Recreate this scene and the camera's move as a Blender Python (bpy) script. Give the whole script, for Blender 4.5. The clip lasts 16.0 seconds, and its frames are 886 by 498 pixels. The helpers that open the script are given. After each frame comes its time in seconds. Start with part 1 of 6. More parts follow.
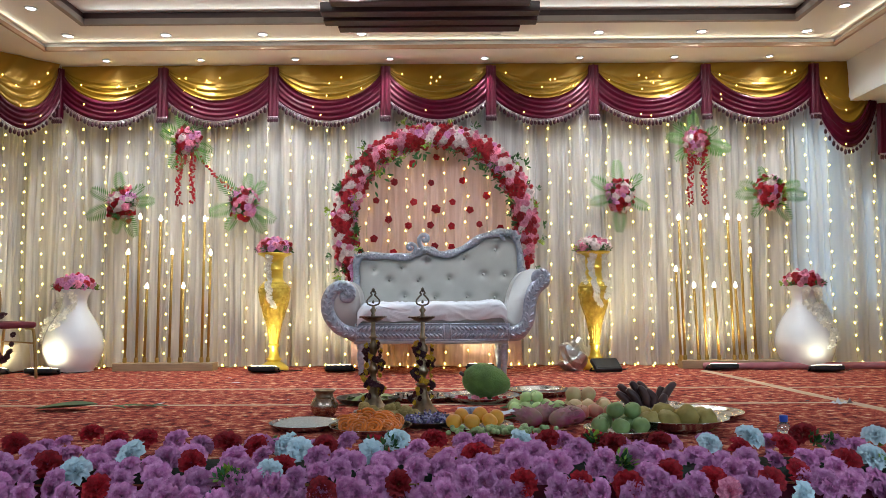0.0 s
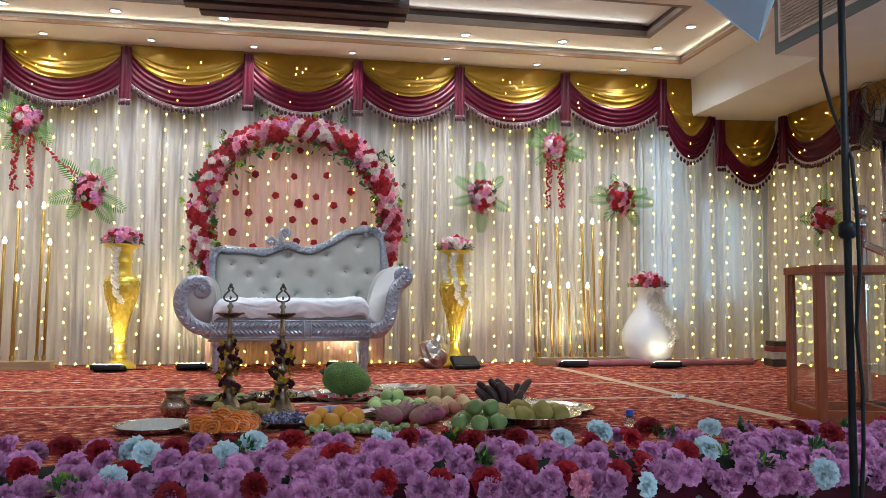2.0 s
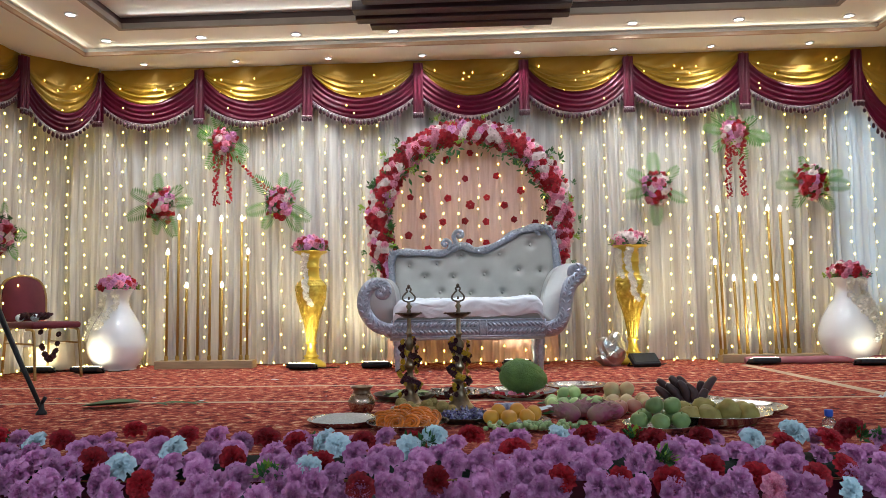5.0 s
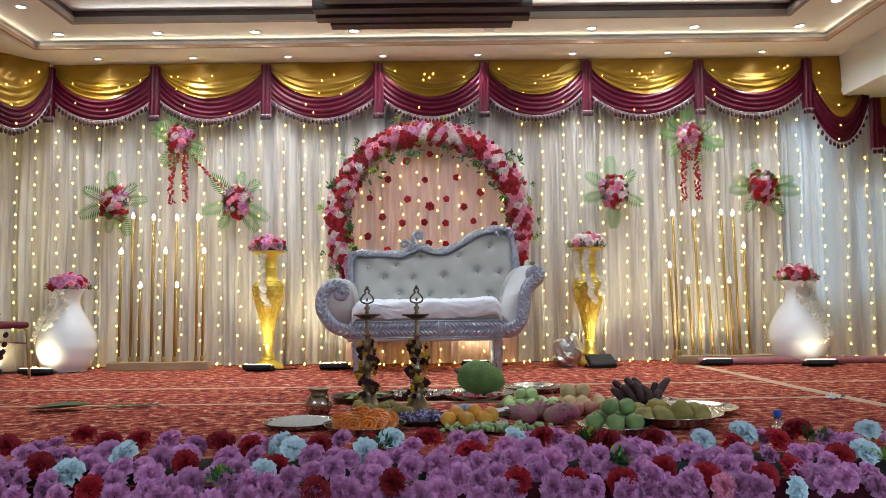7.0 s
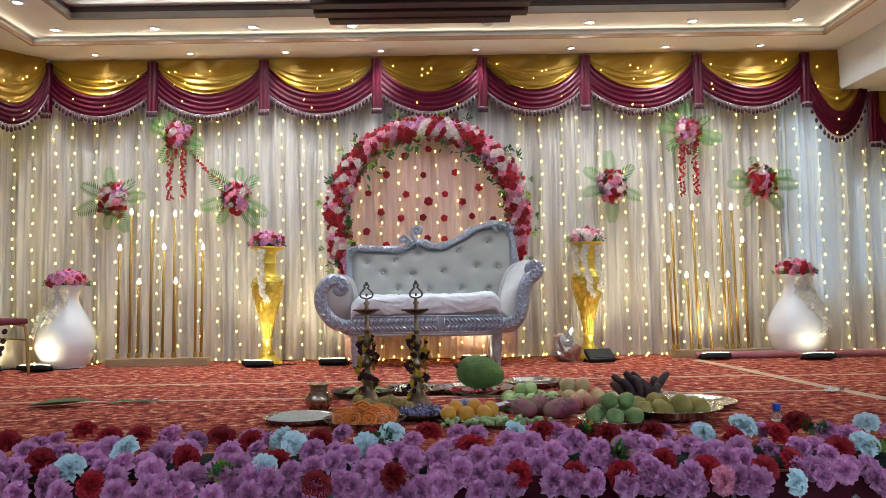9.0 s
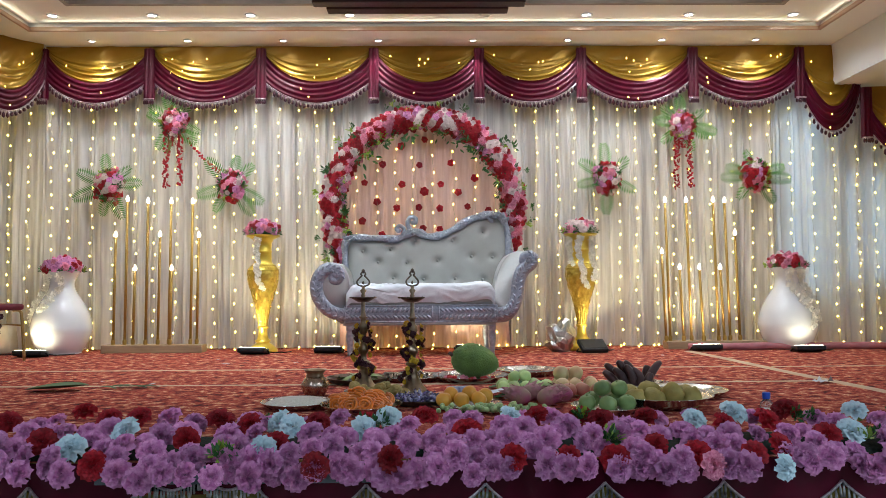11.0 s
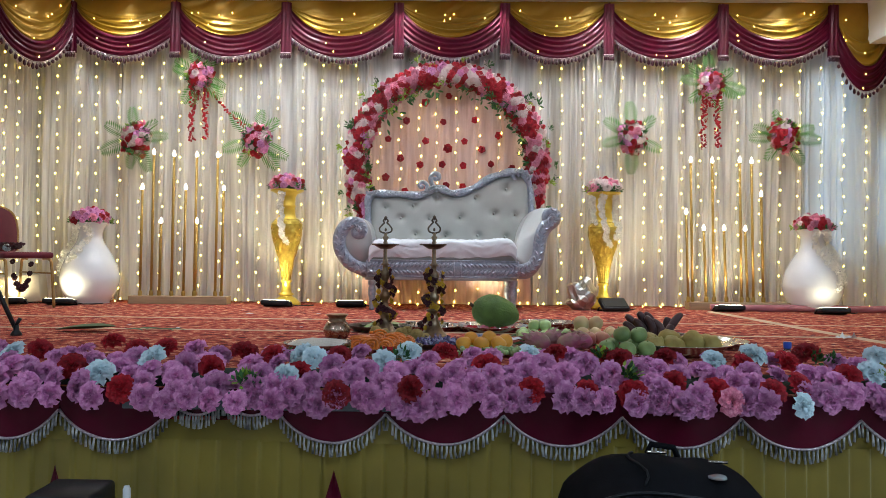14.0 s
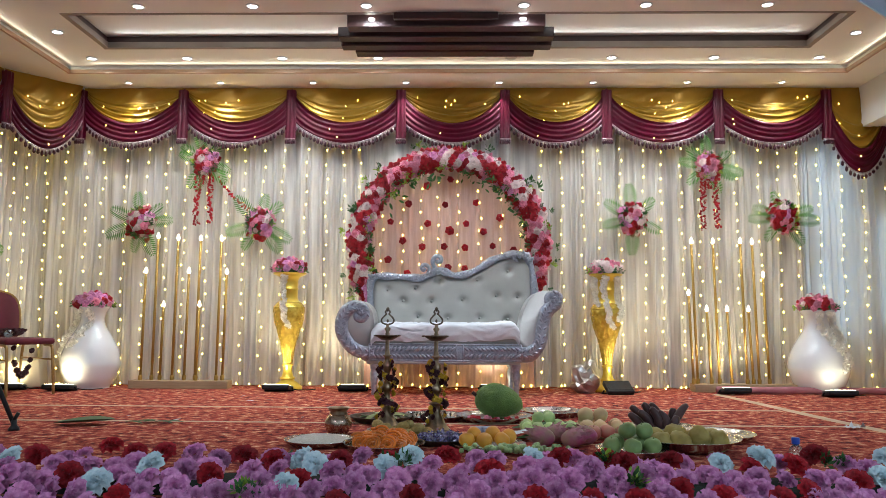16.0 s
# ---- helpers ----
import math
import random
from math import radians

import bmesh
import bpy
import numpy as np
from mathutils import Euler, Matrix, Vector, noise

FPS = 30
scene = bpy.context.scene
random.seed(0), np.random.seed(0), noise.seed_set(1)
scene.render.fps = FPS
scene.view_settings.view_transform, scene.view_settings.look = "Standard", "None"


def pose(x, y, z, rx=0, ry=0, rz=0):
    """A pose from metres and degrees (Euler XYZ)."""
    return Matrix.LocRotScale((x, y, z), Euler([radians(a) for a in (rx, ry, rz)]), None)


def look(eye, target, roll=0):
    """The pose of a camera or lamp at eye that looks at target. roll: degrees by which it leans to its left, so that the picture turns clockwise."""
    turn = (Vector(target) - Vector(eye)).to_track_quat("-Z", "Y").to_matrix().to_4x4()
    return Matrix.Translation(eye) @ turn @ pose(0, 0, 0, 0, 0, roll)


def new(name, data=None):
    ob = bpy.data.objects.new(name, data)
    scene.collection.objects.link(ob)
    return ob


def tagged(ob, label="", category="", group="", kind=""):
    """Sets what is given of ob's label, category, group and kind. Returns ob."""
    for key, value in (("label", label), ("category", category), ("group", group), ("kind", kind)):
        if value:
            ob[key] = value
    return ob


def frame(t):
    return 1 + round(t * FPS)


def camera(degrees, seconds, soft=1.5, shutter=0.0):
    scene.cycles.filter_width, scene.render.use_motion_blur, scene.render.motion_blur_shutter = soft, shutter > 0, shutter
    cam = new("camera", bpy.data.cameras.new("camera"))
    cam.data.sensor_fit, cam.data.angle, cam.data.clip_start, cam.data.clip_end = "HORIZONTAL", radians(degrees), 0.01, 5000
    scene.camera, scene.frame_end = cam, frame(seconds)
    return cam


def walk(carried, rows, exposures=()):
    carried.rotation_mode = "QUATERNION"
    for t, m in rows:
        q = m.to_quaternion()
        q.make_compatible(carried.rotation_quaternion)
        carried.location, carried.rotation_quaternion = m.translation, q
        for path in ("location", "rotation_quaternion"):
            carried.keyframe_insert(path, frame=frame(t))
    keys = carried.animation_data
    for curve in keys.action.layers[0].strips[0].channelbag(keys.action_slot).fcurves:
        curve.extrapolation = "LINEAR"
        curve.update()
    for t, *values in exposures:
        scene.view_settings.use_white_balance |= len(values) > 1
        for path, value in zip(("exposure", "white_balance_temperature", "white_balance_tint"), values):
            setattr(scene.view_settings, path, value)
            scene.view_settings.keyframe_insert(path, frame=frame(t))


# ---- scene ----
cam = camera(60.3, 16.0, soft=0.75)
PATH = [
    (0, (0.107, 0.288, 0.651), (0.098, 2.283, 0.785), -0.3),
    (0.5, (0.11, 0.289, 0.647), (0.118, 2.285, 0.778), -0.2),
    (1, (0.106, 0.301, 0.65), (0.232, 2.293, 0.776), 0.2),
    (1.5, (0.098, 0.31, 0.648), (0.332, 2.292, 0.78), 0.5),
    (2, (0.097, 0.318, 0.653), (0.447, 2.283, 0.78), 0.4),
    (2.5, (0.089, 0.324, 0.653), (0.414, 2.293, 0.781), 0.3),
    (3, (0.096, 0.311, 0.653), (0.305, 2.296, 0.79), -0.1),
    (3.5, (0.1, 0.306, 0.653), (0.174, 2.3, 0.798), -0.6),
    (4, (0.102, 0.3, 0.646), (0.07, 2.296, 0.773), -0.6),
    (4.2, (0.1, 0.295, 0.643), (-0.003, 2.288, 0.773), -0.9),
    (6.3, (0.121, 0.294, 0.659), (0.068, 2.29, 0.775), -1.0),
    (6.5, (0.118, 0.292, 0.655), (0.089, 2.288, 0.777), -0.8),
    (7, (0.115, 0.294, 0.656), (0.119, 2.29, 0.781), -0.7),
    (7.5, (0.113, 0.296, 0.658), (0.124, 2.293, 0.779), -0.8),
    (8, (0.111, 0.292, 0.658), (0.136, 2.288, 0.783), -0.9),
    (8.5, (0.111, 0.294, 0.654), (0.145, 2.291, 0.773), -0.9),
    (9, (0.108, 0.293, 0.653), (0.117, 2.29, 0.766), -0.9),
    (11.5, (0.089, 0.245, 0.629), (0.117, 2.243, 0.719), -0.3),
    (12, (0.09, 0.243, 0.628), (0.113, 2.241, 0.718), -0.3),
    (12.5, (0.089, 0.243, 0.63), (0.102, 2.241, 0.73), 0.1),
    (13, (0.091, 0.234, 0.649), (0.094, 2.229, 0.789), -0.3),
    (13.5, (0.096, 0.24, 0.577), (0.083, 2.239, 0.646), -0.8),
    (14, (0.093, 0.242, 0.499), (0.06, 2.242, 0.514), 0.6),
    (14.5, (0.1, 0.24, 0.597), (0.066, 2.236, 0.731), 0.3),
    (15, (0.097, 0.228, 0.617), (0.065, 2.219, 0.797), 0.7),
    (15.5, (0.093, 0.233, 0.628), (0.059, 2.225, 0.81), 0.6),
    (16, (0.096, 0.227, 0.63), (0.055, 2.217, 0.824), 0.3),
]
walk(cam, [(t, look(eye, target, roll)) for t, eye, target, roll in PATH], [(0.0, 0.15, 5560, 3), (16.0, 0.15, 5560, 3)])

# ---- light ----
world = bpy.data.worlds.new("world")
scene.world = world
world.use_nodes = True
sky = world.node_tree.nodes.new("ShaderNodeTexSky")
sky.sky_type = "NISHITA"
sky.sun_disc = False
sky.sun_elevation = radians(40)
world.node_tree.links.new(sky.outputs[0], world.node_tree.nodes["Background"].inputs[0])
world.node_tree.nodes["Background"].inputs[1].default_value = 0.1

WARM = (1.0, 0.82, 0.48)
SOFT = (1.0, 0.96, 0.90)
COOL = (0.76, 0.87, 1.0)


def lamp(name, kind, m, watts, color, size=0.1, size_y=None, spot=60, blend=0.5):
    data = bpy.data.lights.new(name, kind)
    data.energy, data.color = watts, color
    if kind == "AREA":
        data.size = size
        if size_y:
            data.shape, data.size_y = "RECTANGLE", size_y
    else:
        data.shadow_soft_size = size
    if kind == "SPOT":
        data.spot_size, data.spot_blend = radians(spot), blend
    ob = new(name, data)
    ob.matrix_world = m
    return ob


# ---- building tools ----
def thing(name, label, category, group="", kind="", m=None):
    ob = tagged(new(name), label, category, group, kind)
    ob.empty_display_size = 0.1
    if m is not None:
        ob.matrix_basis = m
    return ob


def mesh(name, bm, material, smooth=True):
    me = bpy.data.meshes.new(name)
    bm.normal_update()
    bm.to_mesh(me)
    bm.free()
    if smooth:
        me.polygons.foreach_set("use_smooth", [True] * len(me.polygons))
    me.materials.append(material)
    return me


def part(name, bm, material, parent=None, label="", smooth=True):
    ob = new(name, mesh(name, bm, material, smooth))
    ob.parent = parent
    if label:
        ob["label"] = label
    return ob


def shared(name, me, parent, m):
    ob = new(name, me)
    ob.parent = parent
    ob.matrix_basis = m
    return ob


def piece(name, bm, material, label, category, group="", kind="", smooth=True, m=None):
    ob = tagged(new(name, mesh(name, bm, material, smooth)), label, category, group, kind)
    if m is not None:
        ob.matrix_basis = m
    return ob


def box(bm, x0, x1, y0, y1, z0, z1, bevel=0.0):
    vs = [bm.verts.new(p) for p in ((x0, y0, z0), (x1, y0, z0), (x1, y1, z0), (x0, y1, z0),
                                    (x0, y0, z1), (x1, y0, z1), (x1, y1, z1), (x0, y1, z1))]
    fs = [bm.faces.new([vs[i] for i in f]) for f in
          ((0, 3, 2, 1), (4, 5, 6, 7), (0, 1, 5, 4), (1, 2, 6, 5), (2, 3, 7, 6), (3, 0, 4, 7))]
    if bevel:
        es = list({e for f in fs for e in f.edges})
        bmesh.ops.bevel(bm, geom=es, offset=bevel, segments=2, profile=0.5, affect="EDGES")
    return bm


def boxed(*a, **k):
    return box(bmesh.new(), *a, **k)


def lathe(bm, profile, seg=24, c=(0, 0, 0), wob=0.0):
    """Turns (radius, height) pairs round the upright through c."""
    rings = []
    for r, h in profile:
        if r < 1e-5:
            rings.append([bm.verts.new((c[0], c[1], c[2] + h))])
        else:
            rings.append([bm.verts.new((c[0] + r * math.cos(a) * (1 + wob * math.sin(3 * a)),
                                        c[1] + r * math.sin(a), c[2] + h))
                          for a in (2 * math.pi * i / seg for i in range(seg))])
    for a, b in zip(rings, rings[1:]):
        if len(a) == 1 and len(b) == 1:
            continue
        for i in range(seg):
            j = (i + 1) % seg
            if len(a) == 1:
                bm.faces.new((a[0], b[j], b[i]))
            elif len(b) == 1:
                bm.faces.new((a[i], a[j], b[0]))
            else:
                bm.faces.new((a[i], a[j], b[j], b[i]))
    return bm


def lathed(profile, seg=24, c=(0, 0, 0), wob=0.0):
    return lathe(bmesh.new(), profile, seg, c, wob)


def tube(bm, pts, r, seg=6, closed=False):
    """A round bar along pts; r is a number or one for each point."""
    pts = [Vector(p) for p in pts]
    n = len(pts)
    rs = r if isinstance(r, (list, tuple)) else [r] * n
    rings, side = [], None
    for i, p in enumerate(pts):
        a = pts[i - 1] if i or closed else p
        b = pts[(i + 1) % n] if i < n - 1 or closed else p
        d = (b - a).normalized()
        if side is None:
            side = d.cross(Vector((0, 0, 1)) if abs(d.z) < 0.9 else Vector((1, 0, 0))).normalized()
        side = (side - d * side.dot(d)).normalized()
        up = d.cross(side)
        rings.append([bm.verts.new(p + rs[i] * (side * math.cos(t) + up * math.sin(t)))
                      for t in (2 * math.pi * k / seg for k in range(seg))])
    pairs = list(zip(rings, rings[1:])) + ([(rings[-1], rings[0])] if closed else [])
    for a, b in pairs:
        for k in range(seg):
            bm.faces.new((a[k], a[(k + 1) % seg], b[(k + 1) % seg], b[k]))
    if not closed:
        bm.faces.new(rings[0][::-1])
        bm.faces.new(rings[-1])
    return bm


def tubed(pts, r, seg=6, closed=False):
    return tube(bmesh.new(), pts, r, seg, closed)


def ball(bm, c, r, sub=2, m=None):
    rr = r if isinstance(r, (tuple, list)) else (r, r, r)
    mm = Matrix.Translation(c) @ (m or Matrix()) @ Matrix.Diagonal((*rr, 1))
    bmesh.ops.create_icosphere(bm, subdivisions=sub, radius=1, matrix=mm)
    return bm


def sheet(bm, f, nu, nv):
    g = [[bm.verts.new(f(i / nu, j / nv)) for i in range(nu + 1)] for j in range(nv + 1)]
    for j in range(nv):
        for i in range(nu):
            bm.faces.new((g[j][i], g[j][i + 1], g[j + 1][i + 1], g[j + 1][i]))
    return bm


def plate_shape(bm, pts, y0, y1):
    """A flat outline of (x, z) pairs, given a depth from y0 to y1."""
    a = [bm.verts.new((x, y0, z)) for x, z in pts]
    b = [bm.verts.new((x, y1, z)) for x, z in pts]
    n = len(pts)
    bm.faces.new(a)
    bm.faces.new(b[::-1])
    for i in range(n):
        bm.faces.new((a[i], b[i], b[(i + 1) % n], a[(i + 1) % n]))
    return bm


def spline(pts, n=8):
    """A smooth line through pts."""
    pts = [Vector(p) for p in pts]
    out = []
    for i in range(len(pts) - 1):
        p0, p1, p2 = pts[max(i - 1, 0)], pts[i], pts[i + 1]
        p3 = pts[min(i + 2, len(pts) - 1)]
        for k in range(n):
            t = k / n
            out.append(0.5 * (2 * p1 + (p2 - p0) * t + (2 * p0 - 5 * p1 + 4 * p2 - p3) * t * t
                              + (3 * p1 - p0 - 3 * p2 + p3) * t ** 3))
    return out + [pts[-1]]


# ---- materials ----
def mat(name, c1, c2=None, rough=0.5, metal=0.0, scale=8.0, bump=0.0, bscale=60.0, vary=0.0, sheen=0.0,
        emit=0.0, trans=0.0, through_light=0.0, spec=0.5, stretch=(1, 1, 1), coat=0.0, alpha=1.0):
    m = bpy.data.materials.new(name)
    m.use_nodes = True
    nt = m.node_tree
    b = nt.nodes["Principled BSDF"]
    link = nt.links.new
    b.inputs["Roughness"].default_value = rough
    b.inputs["Metallic"].default_value = metal
    b.inputs["Specular IOR Level"].default_value = spec
    b.inputs["Sheen Weight"].default_value = sheen
    b.inputs["Coat Weight"].default_value = coat
    b.inputs["Transmission Weight"].default_value = trans
    b.inputs["Alpha"].default_value = alpha
    tc = nt.nodes.new("ShaderNodeTexCoord")
    mp = nt.nodes.new("ShaderNodeMapping")
    mp.inputs["Scale"].default_value = stretch
    link(tc.outputs["Object"], mp.inputs[0])
    n1 = nt.nodes.new("ShaderNodeTexNoise")
    n1.inputs["Scale"].default_value = scale
    n1.inputs["Detail"].default_value = 5
    link(mp.outputs[0], n1.inputs["Vector"])
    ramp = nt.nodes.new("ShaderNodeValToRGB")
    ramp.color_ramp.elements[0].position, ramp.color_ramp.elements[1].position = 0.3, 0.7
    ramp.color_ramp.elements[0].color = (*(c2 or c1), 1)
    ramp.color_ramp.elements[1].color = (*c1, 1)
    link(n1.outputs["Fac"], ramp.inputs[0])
    col = ramp.outputs[0]
    if vary:
        info = nt.nodes.new("ShaderNodeObjectInfo")
        hsv = nt.nodes.new("ShaderNodeHueSaturation")
        mr = nt.nodes.new("ShaderNodeMapRange")
        mr.inputs["To Min"].default_value, mr.inputs["To Max"].default_value = 1 - vary, 1 + vary
        link(info.outputs["Random"], mr.inputs[0])
        link(mr.outputs[0], hsv.inputs["Value"])
        link(col, hsv.inputs["Color"])
        col = hsv.outputs[0]
    link(col, b.inputs["Base Color"])
    if bump:
        n2 = nt.nodes.new("ShaderNodeTexNoise")
        n2.inputs["Scale"].default_value = bscale
        n2.inputs["Detail"].default_value = 3
        link(mp.outputs[0], n2.inputs["Vector"])
        bp = nt.nodes.new("ShaderNodeBump")
        bp.inputs["Strength"].default_value = bump
        bp.inputs["Distance"].default_value = 0.01
        link(n2.outputs["Fac"], bp.inputs["Height"])
        link(bp.outputs[0], b.inputs["Normal"])
    if emit:
        b.inputs["Emission Color"].default_value = (*c1, 1)
        b.inputs["Emission Strength"].default_value = emit
    if through_light:
        tr = nt.nodes.new("ShaderNodeBsdfTranslucent")
        link(col, tr.inputs[0])
        mx = nt.nodes.new("ShaderNodeMixShader")
        mx.inputs[0].default_value = through_light
        link(b.outputs[0], mx.inputs[1])
        link(tr.outputs[0], mx.inputs[2])
        link(mx.outputs[0], nt.nodes["Material Output"].inputs[0])
    return m


M_WALL = mat("cream_paint", (0.72, 0.68, 0.6), (0.66, 0.62, 0.54), 0.7, scale=2, bump=0.05)
M_CEIL = mat("white_plaster", (0.86, 0.84, 0.78), (0.82, 0.80, 0.74), 0.75, scale=1.5, bump=0.03)
M_BEAM = mat("pale_grey_plaster", (0.78, 0.78, 0.75), (0.72, 0.72, 0.69), 0.75, scale=2, bump=0.03)
# upright darker streaks: uneven cloth density, and fold shade put into the colour
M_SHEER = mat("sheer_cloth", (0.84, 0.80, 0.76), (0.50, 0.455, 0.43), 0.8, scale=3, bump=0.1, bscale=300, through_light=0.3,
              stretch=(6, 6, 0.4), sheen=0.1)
M_SHEER_THIN = mat("thin_sheer_cloth", (0.80, 0.79, 0.78), (0.72, 0.71, 0.70), 0.8, scale=3, bump=0.1, bscale=300, through_light=0.4, stretch=(6, 6, 0.4), alpha=0.80)
M_PEACH = mat("peach_cloth", (0.76, 0.52, 0.44), (0.60, 0.38, 0.32), 0.75, scale=4, bump=0.1, bscale=250, through_light=0.2,
              stretch=(6, 6, 0.5))
M_GOLD = mat("gold_satin", (0.36, 0.205, 0.012), (0.28, 0.15, 0.008), 0.34, 0.42, scale=3, bump=0.06, bscale=70)
M_MAROON = mat("maroon_satin", (0.095, 0.001, 0.016), (0.055, 0.0005, 0.009), 0.38, 0.08, scale=4, bump=0.06, bscale=70, spec=0.25)
M_TASSEL = mat("tassel_thread", (0.055, 0.004, 0.016), (0.03, 0.002, 0.008), 0.6, scale=60)
M_SILVERTRIM = mat("silver_braid", (0.62, 0.56, 0.55), (0.3, 0.2, 0.22), 0.35, 0.5, scale=120)
M_DARKWOOD = mat("dark_wood", (0.055, 0.022, 0.02), (0.03, 0.012, 0.012), 0.35, scale=5, stretch=(1, 12, 12), bump=0.05)
M_WIRE = mat("clear_wire", (0.42, 0.36, 0.26), None, 0.5)
M_BULB = mat("warm_bulb", (1.0, 0.66, 0.09), None, 0.4, emit=11.0)
M_FLAME = mat("candle_bulb", (1.0, 0.80, 0.50), None, 0.4, emit=12.0)
M_DOWN = mat("downlight_glow", (1.0, 0.95, 0.88), None, 0.4, emit=14.0)
M_WHITEPLASTIC = mat("white_plastic", (0.75, 0.75, 0.74), (0.68, 0.68, 0.67), 0.4)
M_BLACK = mat("black_plastic", (0.016, 0.016, 0.018), (0.009, 0.009, 0.010), 0.45, scale=20, bump=0.05, spec=0.3)
M_FLOOD = mat("floodlight_glass", (1.0, 0.85, 0.55), None, 0.2, emit=9.0)
M_SILVER = mat("silver_carving", (0.44, 0.47, 0.55), (0.29, 0.31, 0.37), 0.34, 0.6, scale=34, bump=0.3, bscale=80)
M_LEATHER = mat("ivory_leatherette", (0.38, 0.375, 0.345), (0.32, 0.315, 0.29), 0.38, scale=4, bump=0.06, bscale=350)
M_LEATHER_EDGE = mat("pearl_leatherette", (0.42, 0.41, 0.40), (0.36, 0.35, 0.34), 0.35, scale=4, bump=0.06, bscale=350)
M_CLOTH = mat("white_cotton", (0.64, 0.65, 0.69), (0.56, 0.57, 0.61), 0.85, scale=6, bump=0.1, bscale=300)
M_BRASSGOLD = mat("gold_lacquer", (0.76, 0.58, 0.08), (0.62, 0.44, 0.05), 0.28, 0.6, scale=10, bump=0.1, bscale=40)
M_EMBOSS = mat("embossed_gold", (0.78, 0.60, 0.09), (0.42, 0.28, 0.03), 0.26, 0.65, scale=26, bump=1.0, bscale=26)
M_POLE = mat("gold_pole", (0.42, 0.27, 0.06), (0.33, 0.20, 0.04), 0.38, 0.5, scale=6, vary=0.12)
M_WHITEVASE = mat("white_ceramic", (0.76, 0.76, 0.77), (0.69, 0.69, 0.70), 0.22, scale=5, coat=0.3)
M_PLANK = mat("pale_plywood", (0.42, 0.30, 0.17), (0.30, 0.21, 0.12), 0.6, scale=4, stretch=(1, 10, 10), bump=0.05)
M_BRASS = mat("old_brass", (0.40, 0.31, 0.20), (0.17, 0.125, 0.08), 0.28, 0.95, scale=18, bump=0.08)
M_DARKBRASS = mat("tarnished_brass", (0.16, 0.12, 0.085), (0.07, 0.055, 0.045), 0.35, 0.85, scale=30, bump=0.1)
M_STEEL = mat("steel", (0.72, 0.71, 0.68), (0.60, 0.58, 0.55), 0.16, 1.0, scale=6, bump=0.03)
M_RED = mat("red_petal", (0.52, 0.008, 0.022), (0.22, 0.002, 0.008), 0.65, scale=4, vary=0.3, through_light=0.15)
M_PINK = mat("pink_petal", (0.82, 0.36, 0.46), (0.56, 0.11, 0.21), 0.65, scale=4, vary=0.3, through_light=0.15)
M_LILAC = mat("lilac_petal", (0.80, 0.38, 0.62), (0.53, 0.15, 0.37), 0.7, scale=2.2, vary=0.18, through_light=0.12)
M_WHITEPETAL = mat("cream_petal", (0.85, 0.74, 0.70), (0.66, 0.48, 0.46), 0.65, scale=30, vary=0.1, through_light=0.15)
M_JASMINE = mat("white_blossom", (0.85, 0.83, 0.76), (0.78, 0.75, 0.66), 0.6, scale=30, through_light=0.15)
M_ICE = mat("pale_blue_petal", (0.82, 0.89, 0.91), (0.62, 0.75, 0.80), 0.7, scale=3.5, vary=0.1, through_light=0.12)
M_LEAF = mat("leaf_green", (0.06, 0.16, 0.035), (0.03, 0.09, 0.02), 0.5, scale=14, vary=0.3, through_light=0.1)
M_FERN = mat("fern_green", (0.15, 0.34, 0.06), (0.08, 0.22, 0.03), 0.5, scale=14, vary=0.25, through_light=0.15)
M_YELLOWGREEN = mat("lime_leaf", (0.38, 0.50, 0.05), (0.2, 0.34, 0.03), 0.5, scale=14, vary=0.2)
M_TAPE = mat("cream_tape", (0.62, 0.46, 0.30), (0.45, 0.30, 0.18), 0.5, scale=5)


